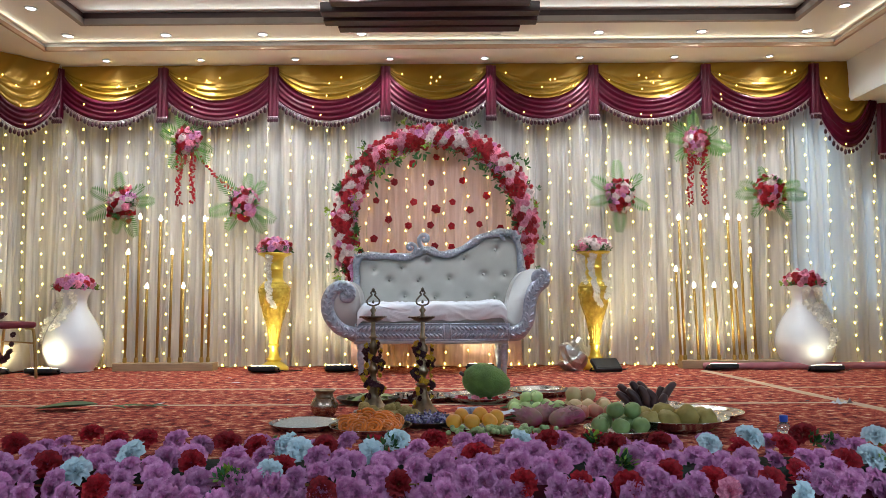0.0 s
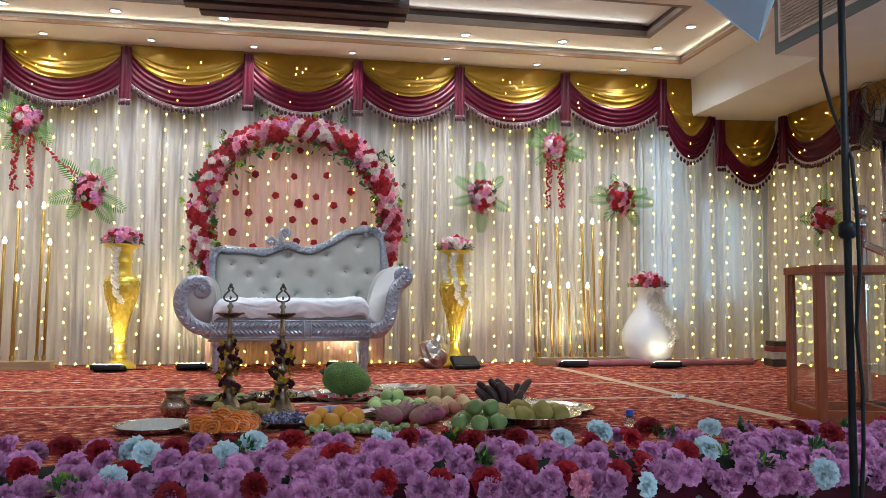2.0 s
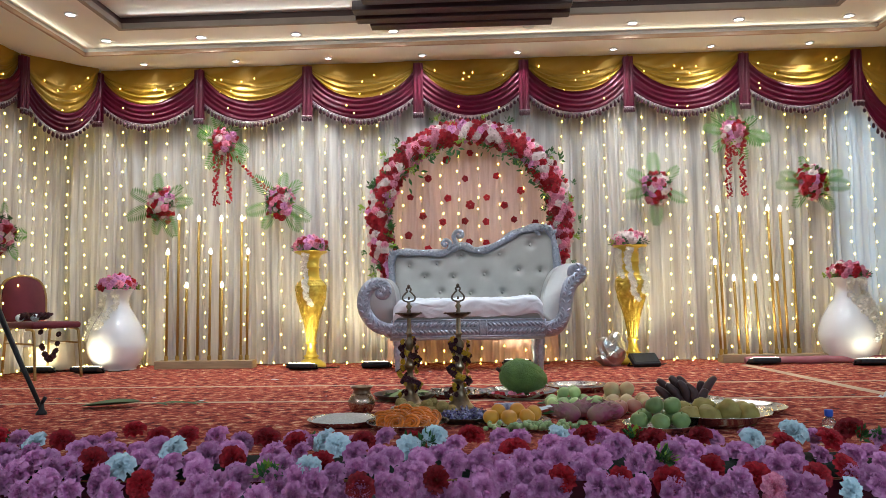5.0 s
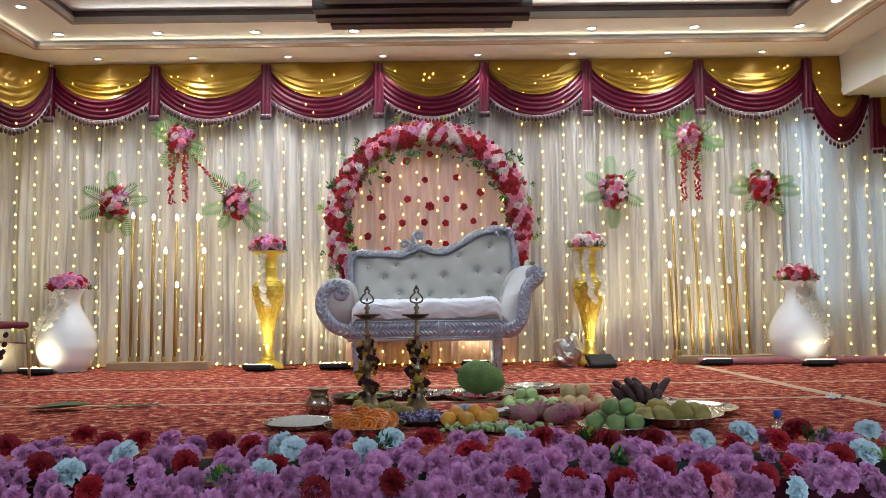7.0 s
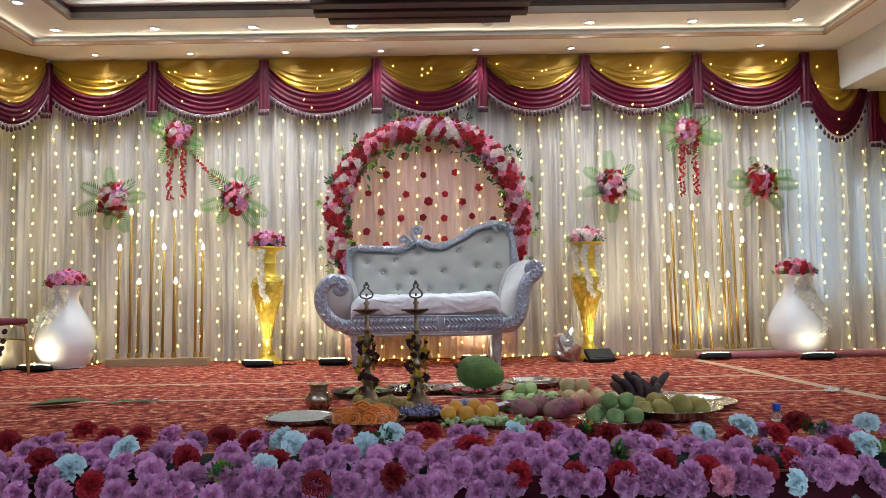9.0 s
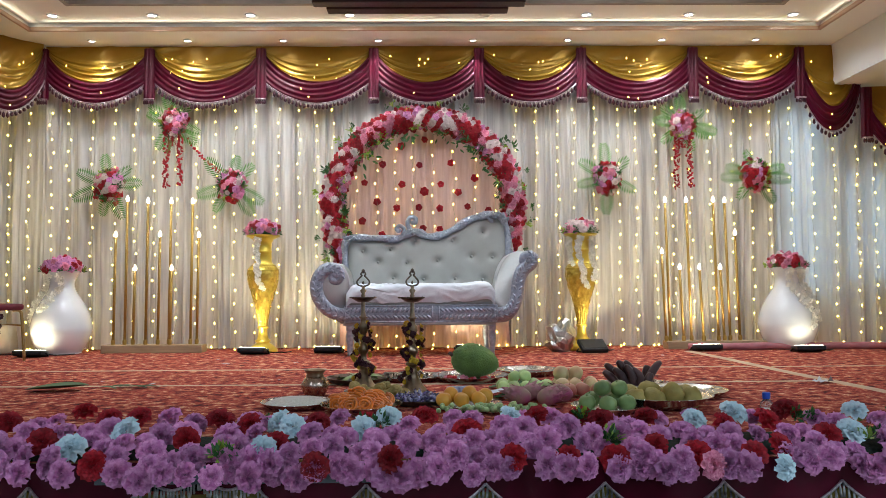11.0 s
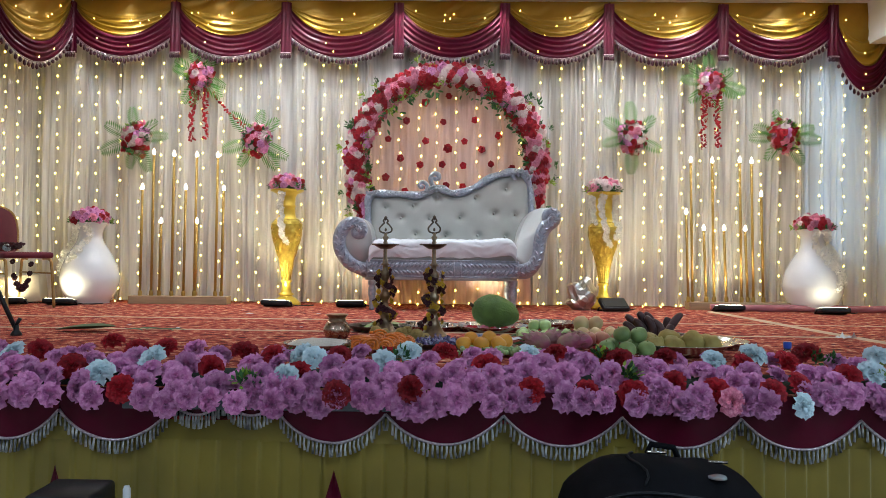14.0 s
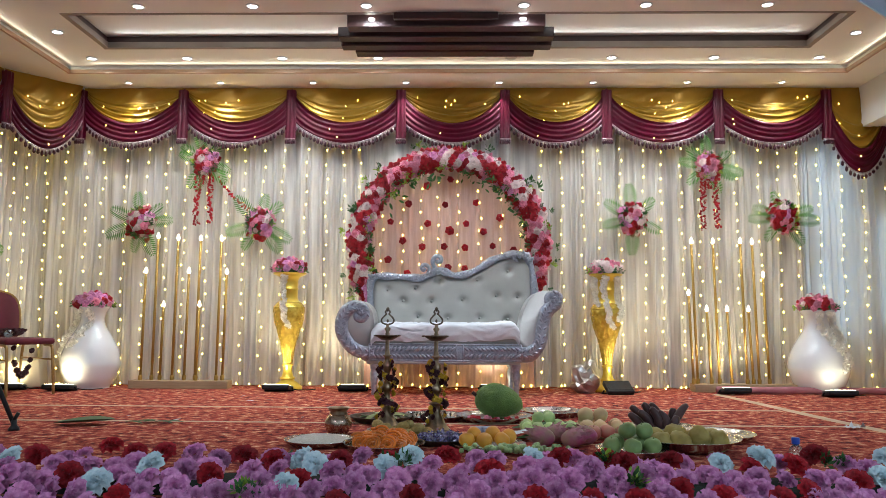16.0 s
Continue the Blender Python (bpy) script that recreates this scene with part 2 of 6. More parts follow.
def carpet_material():
    m = bpy.data.materials.new("red_patterned_carpet")
    m.use_nodes = True
    nt = m.node_tree
    b = nt.nodes["Principled BSDF"]
    link = nt.links.new
    b.inputs["Roughness"].default_value = 0.95
    b.inputs["Specular IOR Level"].default_value = 0.15
    tc = nt.nodes.new("ShaderNodeTexCoord")
    warp = nt.nodes.new("ShaderNodeTexNoise")
    warp.inputs["Scale"].default_value, warp.inputs["Detail"].default_value = 9, 4
    link(tc.outputs["Object"], warp.inputs["Vector"])
    mixv = nt.nodes.new("ShaderNodeVectorMath")
    mixv.operation = "MULTIPLY_ADD"
    mixv.inputs[1].default_value = (0.08, 0.08, 0.0)
    link(warp.outputs["Color"], mixv.inputs[0])
    link(tc.outputs["Object"], mixv.inputs[2])
    n = nt.nodes.new("ShaderNodeTexNoise")
    n.inputs["Scale"].default_value, n.inputs["Detail"].default_value, n.inputs["Roughness"].default_value = 15, 8, 0.72
    link(mixv.outputs[0], n.inputs["Vector"])
    r = nt.nodes.new("ShaderNodeValToRGB")
    el = r.color_ramp.elements
    el[0].position, el[0].color = 0.39, (0.055, 0.010, 0.012, 1)
    el[1].position, el[1].color = 0.64, (0.66, 0.46, 0.30, 1)
    for p, c in ((0.455, (0.22, 0.032, 0.028, 1)), (0.515, (0.34, 0.062, 0.042, 1)), (0.565, (0.48, 0.17, 0.09, 1))):
        e = el.new(p)
        e.color = c
    link(n.outputs["Fac"], r.inputs[0])
    big = nt.nodes.new("ShaderNodeTexNoise")
    big.inputs["Scale"].default_value = 1.3
    link(tc.outputs["Object"], big.inputs["Vector"])
    mr = nt.nodes.new("ShaderNodeMapRange")
    mr.inputs["To Min"].default_value, mr.inputs["To Max"].default_value = 0.95, 1.4
    link(big.outputs["Fac"], mr.inputs[0])
    hsv = nt.nodes.new("ShaderNodeHueSaturation")
    link(mr.outputs[0], hsv.inputs["Value"])
    link(r.outputs[0], hsv.inputs["Color"])
    link(hsv.outputs[0], b.inputs["Base Color"])
    f = nt.nodes.new("ShaderNodeTexNoise")
    f.inputs["Scale"].default_value = 180
    link(tc.outputs["Object"], f.inputs["Vector"])
    bp = nt.nodes.new("ShaderNodeBump")
    bp.inputs["Strength"].default_value, bp.inputs["Distance"].default_value = 0.6, 0.01
    link(f.outputs["Fac"], bp.inputs["Height"])
    link(bp.outputs[0], b.inputs["Normal"])
    return m


M_CARPET = carpet_material()
M_HALLFLOOR = mat("hall_floor_tile", (0.52, 0.48, 0.44), (0.44, 0.40, 0.36), 0.3, scale=3)

# ---- the room ----
# stage deck z 0, hall floor z -0.75, stage front y 3.05, back wall y 8.0
piece("floor", boxed(-4.6, 5.4, 3.05, 8.05, -0.12, 0.0), M_CARPET, "stage deck covered with red patterned carpet", "floor", kind="structure", smooth=False)
piece("hall_floor", boxed(-7.2, 7.2, -7.2, 8.3, -0.95, -0.75), M_HALLFLOOR, "grey tiled hall floor before the stage", "floor", kind="structure", smooth=False)
wall = piece("wall_north", boxed(-7.2, 3.60, 8.05, 8.25, -0.75, 3.4), M_WALL, "cream painted wall behind the stage curtain", "wall", kind="structure", smooth=False)
part("wall_end", boxed(4.88, 7.2, 8.05, 8.25, -0.75, 3.4), M_WALL, wall, smooth=False)
part("wall_pier", boxed(4.16, 4.33, 8.05, 8.25, -0.75, 3.4), M_WALL, wall, smooth=False)
for x0, x1, z0, z1 in ((3.60, 4.16, 0.45, 2.45), (4.33, 4.88, 0.60, 1.80)):
    part("wall_under_window", boxed(x0, x1, 8.05, 8.25, -0.75, z0), M_WALL, wall, smooth=False)
    part("wall_over_window", boxed(x0, x1, 8.05, 8.25, z1, 3.4), M_WALL, wall, smooth=False)
piece("wall_west", boxed(-4.75, -4.6, 3.05, 8.05, -0.75, 3.4), M_WALL, "cream painted side wall of the stage", "wall", kind="structure", smooth=False)
piece("wall_east", boxed(5.4, 5.55, 3.05, 8.05, -0.75, 3.4), M_WALL, "cream painted side wall of the stage", "wall", kind="structure", smooth=False)
piece("wall_hall_west", boxed(-7.2, -7.05, -7.2, 8.05, -0.75, 3.4), M_WALL, "cream painted hall side wall", "wall", kind="structure", smooth=False)
piece("wall_hall_east", boxed(7.05, 7.2, -7.2, 8.05, -0.75, 3.4), M_WALL, "cream painted hall side wall", "wall", kind="structure", smooth=False)
piece("wall_south", boxed(-7.05, 7.05, -7.2, -7.05, -0.75, 3.4), M_WALL, "cream painted hall rear wall", "wall", kind="structure", smooth=False)

# window behind the curtain, daylight outside
for name, x0, x1, z0, z1, bars in (("window_1", 3.60, 4.16, 0.45, 2.45, ((3.70, 3.735), (3.90, 3.95))), ("window_3", 4.33, 4.88, 0.60, 1.80, ((4.55, 4.64),))):
    win = thing(name, "bright frosted window glowing behind the white curtain", "window", kind="structure")
    fr = bmesh.new()
    box(fr, x0, x0 + 0.045, 8.07, 8.13, z0, z1)
    box(fr, x1 - 0.045, x1, 8.07, 8.13, z0, z1)
    box(fr, x0 + 0.045, x1 - 0.045, 8.07, 8.13, z0, z0 + 0.05)
    box(fr, x0 + 0.045, x1 - 0.045, 8.07, 8.13, z1 - 0.05, z1)
    for b0, b1 in bars:
        box(fr, b0, b1, 8.075, 8.125, z0 + 0.05, z1 - 0.05)
    if len(bars) > 1:
        box(fr, x0 + 0.045, x1 - 0.045, 8.068, 8.13, 1.34, 1.385)
    part("window_frame", fr, M_WHITEPLASTIC, win, smooth=False)
daylight = mat("daylight_backdrop", (0.70, 0.84, 0.96), None, 1.0, emit=0.62)
piece("backdrop", boxed(3.2, 5.3, 8.6, 8.62, 0.0, 2.9), daylight, "pale daylight outside the window", "sky", kind="structure", smooth=False)
lamp("window_daylight", "AREA", look((3.88, 8.2, 1.45), (3.88, 0, 1.45)), 1.3, (0.66, 0.84, 1.0), 0.5, 1.9)
lamp("window_daylight", "AREA", look((4.60, 8.2, 1.20), (4.60, 0, 1.20)), 0.9, (0.66, 0.84, 1.0), 0.5, 1.1)

# ceiling: soffit along the wall, coffer band, raised tray
cl = bmesh.new()
box(cl, -4.6, 4.07, 7.25, 8.05, 2.99, 3.4)
box(cl, -4.6, -3.64, 3.0, 7.25, 2.99, 3.4)
box(cl, 3.73, 4.07, 3.0, 7.25, 2.99, 3.4)
box(cl, -3.64, 3.73, 6.80, 7.25, 3.06, 3.4)
box(cl, -3.64, -3.08, 6.0, 6.80, 3.06, 3.4)
box(cl, 3.18, 3.73, 6.0, 6.80, 3.06, 3.4)
box(cl, -3.64, 3.73, 3.0, 6.0, 3.06, 3.4)
box(cl, -3.08, 3.18, 6.0, 6.80, 3.17, 3.4)
box(cl, -7.2, 7.2, -7.2, 3.0, 3.06, 3.4)
piece("ceiling", cl, M_CEIL, "cream plaster ceiling with a stepped coffer", "ceiling", kind="structure", smooth=False)
tr = bmesh.new()
M_TRIM = mat("beige_trim", (0.50, 0.33, 0.22), (0.42, 0.27, 0.18), 0.5, scale=5)
for x0, x1, y0, y1 in ((-3.64, 3.73, 7.225, 7.248), (-3.638, -3.615, 3.0, 7.225), (3.705, 3.728, 3.0, 7.225)):
    box(tr, x0, x1, y0, y1, 2.985, 3.02)
piece("trim", tr, M_TRIM, "beige moulding along the ceiling step", "moulding", kind="structure", smooth=False)
dk = bmesh.new()
for x0, x1, y0, y1 in ((-3.08, 3.18, 6.775, 6.797), (-3.077, -3.055, 6.003, 6.775), (3.155, 3.177, 6.003, 6.775), (-3.055, 3.155, 6.003, 6.025)):
    box(dk, x0, x1, y0, y1, 3.110, 3.168)
piece("trim_dark", dk, M_DARKWOOD, "dark brown wooden rim of the raised ceiling tray", "moulding", kind="structure", smooth=False)
M_LIP = mat("taupe_trim", (0.30, 0.25, 0.21), (0.24, 0.20, 0.17), 0.55, scale=5)
lip = bmesh.new()
for x0, x1, y0, y1 in ((-3.08, 3.18, 6.752, 6.797), (-3.077, -3.032, 6.003, 6.752), (3.132, 3.177, 6.003, 6.752), (-3.032, 3.132, 6.003, 6.04)):
    box(lip, x0, x1, y0, y1, 3.058, 3.109)
piece("trim_lip", lip, M_LIP, "taupe wooden lip under the dark ceiling rim", "moulding", kind="structure", smooth=False)
bmh = bmesh.new()
box(bmh, 4.07, 7.05, 3.0, 8.05, 2.58, 3.4)
piece("ceiling_beam", bmh, M_BEAM, "pale grey dropped ceiling beam beside the stage", "beam", kind="structure", smooth=False)
piece("ceiling_cheek", boxed(-7.05, -4.6, 3.0, 8.05, 2.58, 3.4), M_BEAM, "pale dropped ceiling beside the stage", "beam", kind="structure", smooth=False)

# stage front and carpet seams
piece("stage_front", boxed(-4.6, 5.4, 3.06, 3.16, -0.75, -0.125), M_DARKWOOD, "dark boarded front of the stage", "stage", kind="structure", smooth=False)
for x0, x1, y, w in ((-4.2, 2.46, 5.97, 0.028), (-4.2, 2.56, 5.11, 0.030), (2.6, 4.4, 5.93, 0.022)):
    bm = sheet(bmesh.new(), lambda u, v: (x0 + (x1 - x0) * u, y + w * (v - 0.5) + 0.012 * math.sin(6 * u), 0.005 if 0.05 < v < 0.95 else 0.001), 40, 4)
    piece("carpet_seam", bm, M_TAPE, "cream tape along a carpet seam", "tape", "carpet seams")
bm = sheet(bmesh.new(), lambda u, v: (2.43 + 0.30 * u + 0.085 * (v - 0.5) + 0.01 * math.sin(9 * u), 7.25 - 3.3 * u, 0.007 if 0.05 < v < 0.95 else 0.001), 40, 4)
piece("carpet_seam", bm, M_TAPE, "wide cream tape along a carpet seam", "tape", "carpet seams")


# ---- downlights ----
def downlight(x, y, z, r, lit=True):
    t = thing("downlight", "round white recessed ceiling light" + ("" if lit else ", switched off"), "downlight", "ceiling downlights", m=pose(x, y, z))
    part("rim", lathed([(r * 0.8, -0.002), (r, -0.012), (r * 1.15, -0.006), (r * 1.18, 0.0), (r * 0.8, 0.0)], 20), M_WHITEPLASTIC, t)
    part("lens", lathed([(0, -0.004), (r * 0.8, -0.004)], 16), M_DOWN if lit else M_WHITEPLASTIC, t)


for x in (-3.31, -2.42, -1.54, -0.65, 1.49, 2.42, 3.37):
    downlight(x, 7.03, 3.06, 0.045)
downlight(0.57, 7.03, 3.06, 0.045, False)
for x in (-2.39, -1.5, -0.62, 0.59, 1.52, 2.44):
    downlight(x, 5.87, 3.06, 0.045)
downlight(-3.29, 6.38, 3.06, 0.045)
downlight(3.40, 6.44, 3.06, 0.045)
for i in range(8):
    x = -3.18 + 0.917 * i
    downlight(x, 7.53, 2.99, 0.034)
    lamp("downlight_beam", "SPOT", look((x, 7.53, 2.96), (x, 7.66, 0)), 24, SOFT, 0.03, spot=86, blend=0.7)
for x in (-3.31, -2.42, -1.54, -0.65, 1.49, 2.42, 3.37):
    lamp("downlight_beam", "SPOT", look((x, 7.03, 3.03), (x, 7.5, 0)), 27, (1.0, 0.97, 0.93), 0.04, spot=150, blend=0.8)
for x in (-2.39, -1.5, -0.62, 0.59, 1.52, 2.44):
    lamp("downlight_beam", "SPOT", look((x, 5.87, 3.03), (x, 7.2, 0)), 38, (1.0, 0.97, 0.94), 0.04, spot=145, blend=0.8)
# cove strips hidden above the ceiling step
lamp("cove_strip", "AREA", look((0.04, 7.20, 3.035), (0.04, 5.0, 3.09)), 4, (1.0, 0.84, 0.58), 7.0, 0.03)
lamp("cove_strip", "AREA", look((-3.60, 6.4, 3.035), (-1.0, 6.4, 3.09)), 0.8, (1.0, 0.84, 0.58), 1.6, 0.03)
lamp("cove_strip", "AREA", look((3.69, 6.4, 3.035), (1.0, 6.4, 3.09)), 0.8, (1.0, 0.84, 0.58), 1.6, 0.03)
# fill lamps added along the lip to brighten the raised tray; no fittings there
lamp("tray_strip", "AREA", look((0.05, 6.72, 3.122), (0.05, 6.2, 3.17)), 3.4, (1.0, 0.95, 0.86), 6.0, 0.03)
lamp("tray_strip", "AREA", look((0.05, 6.06, 3.122), (0.05, 6.6, 3.17)), 3.4, (1.0, 0.95, 0.86), 6.0, 0.03)
# unseen cool fill lamps behind the camera, added for the hall's general light
for x, y in ((-3.0, 0.5), (3.0, 0.5), (0.0, -3.5)):
    lamp("hall_light", "AREA", look((x, y, 3.02), (x, y + 0.3, 0)), 70, COOL, 1.2)

# unseen hall window, made up for the east wall to hold a fill lamp
hw = thing("unseen_window", "white frame of an unseen, made-up hall window", "window", kind="structure")
fr = bmesh.new()
for y0, y1, z0, z1 in ((-1.3, -1.24, 0.2, 2.2), (2.24, 2.3, 0.2, 2.2), (-1.24, 2.24, 0.2, 0.26), (-1.24, 2.24, 2.14, 2.2), (0.47, 0.53, 0.26, 2.14)):
    box(fr, 6.98, 7.047, y0, y1, z0, z1)
part("window_frame", fr, M_WHITEPLASTIC, hw, smooth=False)
# cool fill added to brighten the right of the stage
lamp("window_daylight", "AREA", look((6.97, 0.5, 1.2), (1.0, 4.5, 1.6)), 85, (0.70, 0.85, 1.0), 3.2, 1.8)

# ---- wooden ceiling fixture ----
fx = thing("ceiling_fixture", "stepped dark wooden ceiling lamp of parallel boards", "ceiling light", m=pose(0, 0, 0))
for x0, x1, y, z0, z1 in ((-0.80, 0.74, 6.66, 2.955, 3.02), (-0.90, 0.87, 6.50, 2.955, 3.04), (-0.90, 0.87, 6.33, 2.965, 3.05), (-0.80, 0.78, 6.15, 2.98, 3.09)):
    part("board", boxed(x0, x1, y - 0.06, y + 0.06, z0, z1, bevel=0.006), M_DARKWOOD, fx, smooth=False)
for x in (-0.6, 0.6):
    part("crossbar", boxed(x - 0.02, x + 0.02, 6.1, 6.7, 3.045, 3.172), M_DARKWOOD, fx, smooth=False)
    bb = lathed([(0, -0.012), (0.022, -0.01), (0.026, 0.0)], 12, (x, 6.06, 3.03))
    part("spot_bulb", bb, M_DOWN, fx)
part("back_frame", boxed(-0.42, 0.40, 5.98, 6.02, 3.0, 3.055, bevel=0.005), M_DARKWOOD, fx, smooth=False)


# ---- curtains ----
def curtain(name, length, z0, z1, m, seed, mat_=M_SHEER, fold=0.056, label="white sheer pleated curtain hanging to the stage floor", group="stage curtains", arc=None):
    """Soft broad folds with narrow pinched pleats of uneven width between them."""
    n = max(8, int(length / 0.0075))
    rng = random.Random(int(seed * 100) + 7)
    pleats, q = [], -0.05
    while q < length + 0.1:
        pleats.append((q, rng.uniform(0.010, 0.026), rng.uniform(0.012, 0.040) * fold / 0.042, rng.uniform(0, 6.3)))
        q += rng.choice((0.035, 0.05, 0.07, 0.11, 0.15)) * rng.uniform(0.8, 1.2)

    def f(u, v):
        x = u * length
        s = x * 4.1 + 0.55 * math.sin(x * 2.9 + seed) + 0.35 * math.sin(x * 6.3 + 2 * seed)
        w = 0.8 + 0.7 * noise.noise((x * 2.1, seed, 3.1 + 0.5 * v))
        ph = 2 * math.pi * s + 0.35 * math.sin(2.5 * v + seed)
        y = 0.75 * fold * w * (math.sin(ph) + 0.35 * math.sin(2 * ph + 1.0 + seed)) + 0.022 * noise.noise((x * 3, v * 1.4, seed))
        for px, pw, pa, pp in pleats:
            d = abs(x - px - 0.010 * math.sin(2.2 * v + pp)) / pw
            if d < 1:
                y -= pa * (1 - d) ** 1.3 * (0.75 + 0.25 * math.sin(3 * v + pp))
        zt = arc(x) if arc else z1
        return (x + 0.008 * math.sin(9 * v + 5 * x), y * (1 - 0.3 * v), z0 + (zt - z0) * v)
    return piece(name, sheet(bmesh.new(), f, n, 12), mat_, label, "curtain", group, m=m)


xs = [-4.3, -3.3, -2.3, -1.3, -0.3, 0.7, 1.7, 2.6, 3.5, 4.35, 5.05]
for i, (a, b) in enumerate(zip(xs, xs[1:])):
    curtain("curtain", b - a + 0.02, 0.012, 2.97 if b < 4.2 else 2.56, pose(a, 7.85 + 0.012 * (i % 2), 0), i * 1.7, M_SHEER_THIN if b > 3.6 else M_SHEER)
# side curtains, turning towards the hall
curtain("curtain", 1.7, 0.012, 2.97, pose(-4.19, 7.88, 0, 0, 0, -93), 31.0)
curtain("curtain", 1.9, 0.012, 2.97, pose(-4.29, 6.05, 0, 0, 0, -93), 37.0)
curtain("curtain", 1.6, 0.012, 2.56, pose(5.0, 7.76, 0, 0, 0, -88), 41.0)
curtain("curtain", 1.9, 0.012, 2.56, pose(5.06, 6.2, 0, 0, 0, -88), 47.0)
# peach drape inside the arch
curtain("drape", 1.66, 0.015, 2.16, pose(-0.83, 7.73, 0), 5.0, M_PEACH, 0.022, "peach pleated drape hanging inside the flower arch", "arch drapes",
        lambda x: 1.37 + math.sqrt(max(0.02, 0.86 ** 2 - (x - 0.83) ** 2)))


# ---- valance ----
def swag(width, m, seed, drop=1.0, zt=2.985, deep=1.0):
    """One draped bay between two tails, along +x from 0 to width, facing -y; zt its top."""
    t = thing("valance_swag", "gold satin swag with maroon border and tassel fringe", "valance", "valance swags", m=m)

    def zg(s):
        return zt - 0.03 - 0.37 * drop * deep * s ** 0.75

    def zm(s):
        return zt - (0.33 + (0.25 + 0.30 * (deep - 1)) * s ** 0.9) * drop

    def gold(u, v):
        s = max(0.0, 1 - (2 * u - 1) ** 2)
        z = zt + (zg(s) - zt) * v
        k = min(1.0, max(0.0, (v - 0.36) / 0.3)) * s ** 0.4
        y = -0.02 - 0.07 * s * v ** 1.3 + k * (0.013 * math.sin(2 * math.pi * (5.2 * v ** 1.4 + 0.22 * math.sin(4 * u + seed)))
                                             + 0.007 * math.sin(2 * math.pi * (11.5 * v + 0.35 * math.sin(6 * u + 2 * seed)))) \
            + 0.018 * noise.noise((u * 2.6, v * 1.5, seed)) + 0.012 * noise.noise((u * 9 + 4 * v, v * 2.5, seed + 4))
        return (u * width, y, z)

    def maroon(u, v):
        s = max(0.0, 1 - (2 * u - 1) ** 2)
        z = zg(s) + 0.02 + (zm(s) - zg(s) - 0.02) * v
        y = -0.045 - 0.075 * s + 0.03 * s * v + 0.010 * math.sin(2 * math.pi * (4.3 * v + 0.25 * math.sin(4 * u + seed))) \
            + 0.005 * math.sin(2 * math.pi * (10 * v + 0.3 * math.sin(6 * u + seed))) + 0.02 * noise.noise((u * 3, v, seed + 9))
        return (u * width, y, z)
    part("gold_cloth", sheet(bmesh.new(), gold, 44, 40), M_GOLD, t)
    part("maroon_border", sheet(bmesh.new(), maroon, 44, 22), M_MAROON, t, "maroon satin border")
    braid = [Vector(maroon(i / 40, 1.0)) + Vector((0, -0.004, 0)) for i in range(41)]
    part("braid", tubed(braid, 0.006, 5), M_SILVERTRIM, t, "silver braid")
    fr_, caps = bmesh.new(), bmesh.new()
    n = int(width / 0.036)
    for i in range(n):
        p = Vector(maroon((i + 0.5) / n, 1.0))
        k = 0.8 + 0.4 * random.random()
        lathe(fr_, [(0, -0.010), (0.008, -0.016 * k), (0.0145, -0.030 * k), (0.0155, -0.048 * k), (0.006, -0.060 * k), (0, -0.062 * k)], 6, (p.x, p.y, p.z))
        lathe(caps, [(0.002, 0.0), (0.006, -0.006), (0.0095, -0.017), (0, -0.018)], 6, (p.x, p.y - 0.001, p.z))
        tube(caps, [(p.x + 0.017, p.y, p.z - 0.004), (p.x + 0.017 + random.uniform(-.004, .004), p.y - 0.004, p.z - 0.036)], [0.002, 0.0035], 4)
    tagged(part("tassel_fringe", fr_, M_TASSEL, t, "maroon tassels"), kind="stuff")
    tagged(part("tassel_trim", caps, M_SILVERTRIM, t, "silver tassel caps and threads"), kind="stuff")
    for i in range(8):
        u, v = 0.12 + 0.76 * random.random(), 0.30 + 0.65 * random.random()
        p = Vector(gold(u, v)) if i < 6 else Vector(maroon(u, v))
        shared("bulb", BULB, t, Matrix.Translation((p.x, p.y - 0.008, p.z)) @ Matrix.Diagonal((0.72, 0.72, 0.72, 1)))
    return t


def tail(m, seed, zt=2.945, length=0.50, w=0.098):
    t = thing("valance_tail", "pleated maroon satin tail with tassel trim", "valance", "valance tails", m=m)

    def f(u, v):
        ww = w * (0.98 + 0.06 * v)
        return ((u - 0.5) * ww, -0.085 + 0.004 * math.sin(2 * math.pi * (2.5 * u + 0.1 * seed + 0.2 * v)) - 0.008 * math.sin(math.pi * u), zt - length * v)
    bm = sheet(bmesh.new(), f, 20, 10)
    sheet(bm, lambda u, v: Vector(f(1 - u, v)) + Vector((0, 0.03, 0)), 20, 10)
    part("cloth", bm, M_MAROON, t)
    b = [Vector(f(i / 12, 1)) + Vector((0, -0.004, 0)) for i in range(13)]
    part("braid", tubed(b, 0.008, 5), M_SILVERTRIM, t, "silver braid")
    fr_ = bmesh.new()
    for i in range(5):
        p = Vector(f((i + 0.5) / 5, 1))
        lathe(fr_, [(0, 0), (0.004, -0.008), (0.011, -0.02), (0.012, -0.04), (0.003, -0.052), (0, -0.055)], 6, (p.x, p.y, p.z))
    tagged(part("tassel_fringe", fr_, M_TASSEL, t, "maroon and silver tassels"), kind="stuff")


bm = bmesh.new()
ball(bm, (0, 0, 0), (0.0086, 0.0086, 0.0125), 1)
BULB = mesh("bulb", bm, M_BULB)

tails = [-3.70, -2.67, -1.582, -0.482, 0.552, 1.559, 2.66, 3.718]
for i, x in enumerate(tails):
    tail(pose(x, 7.72, 0), i)
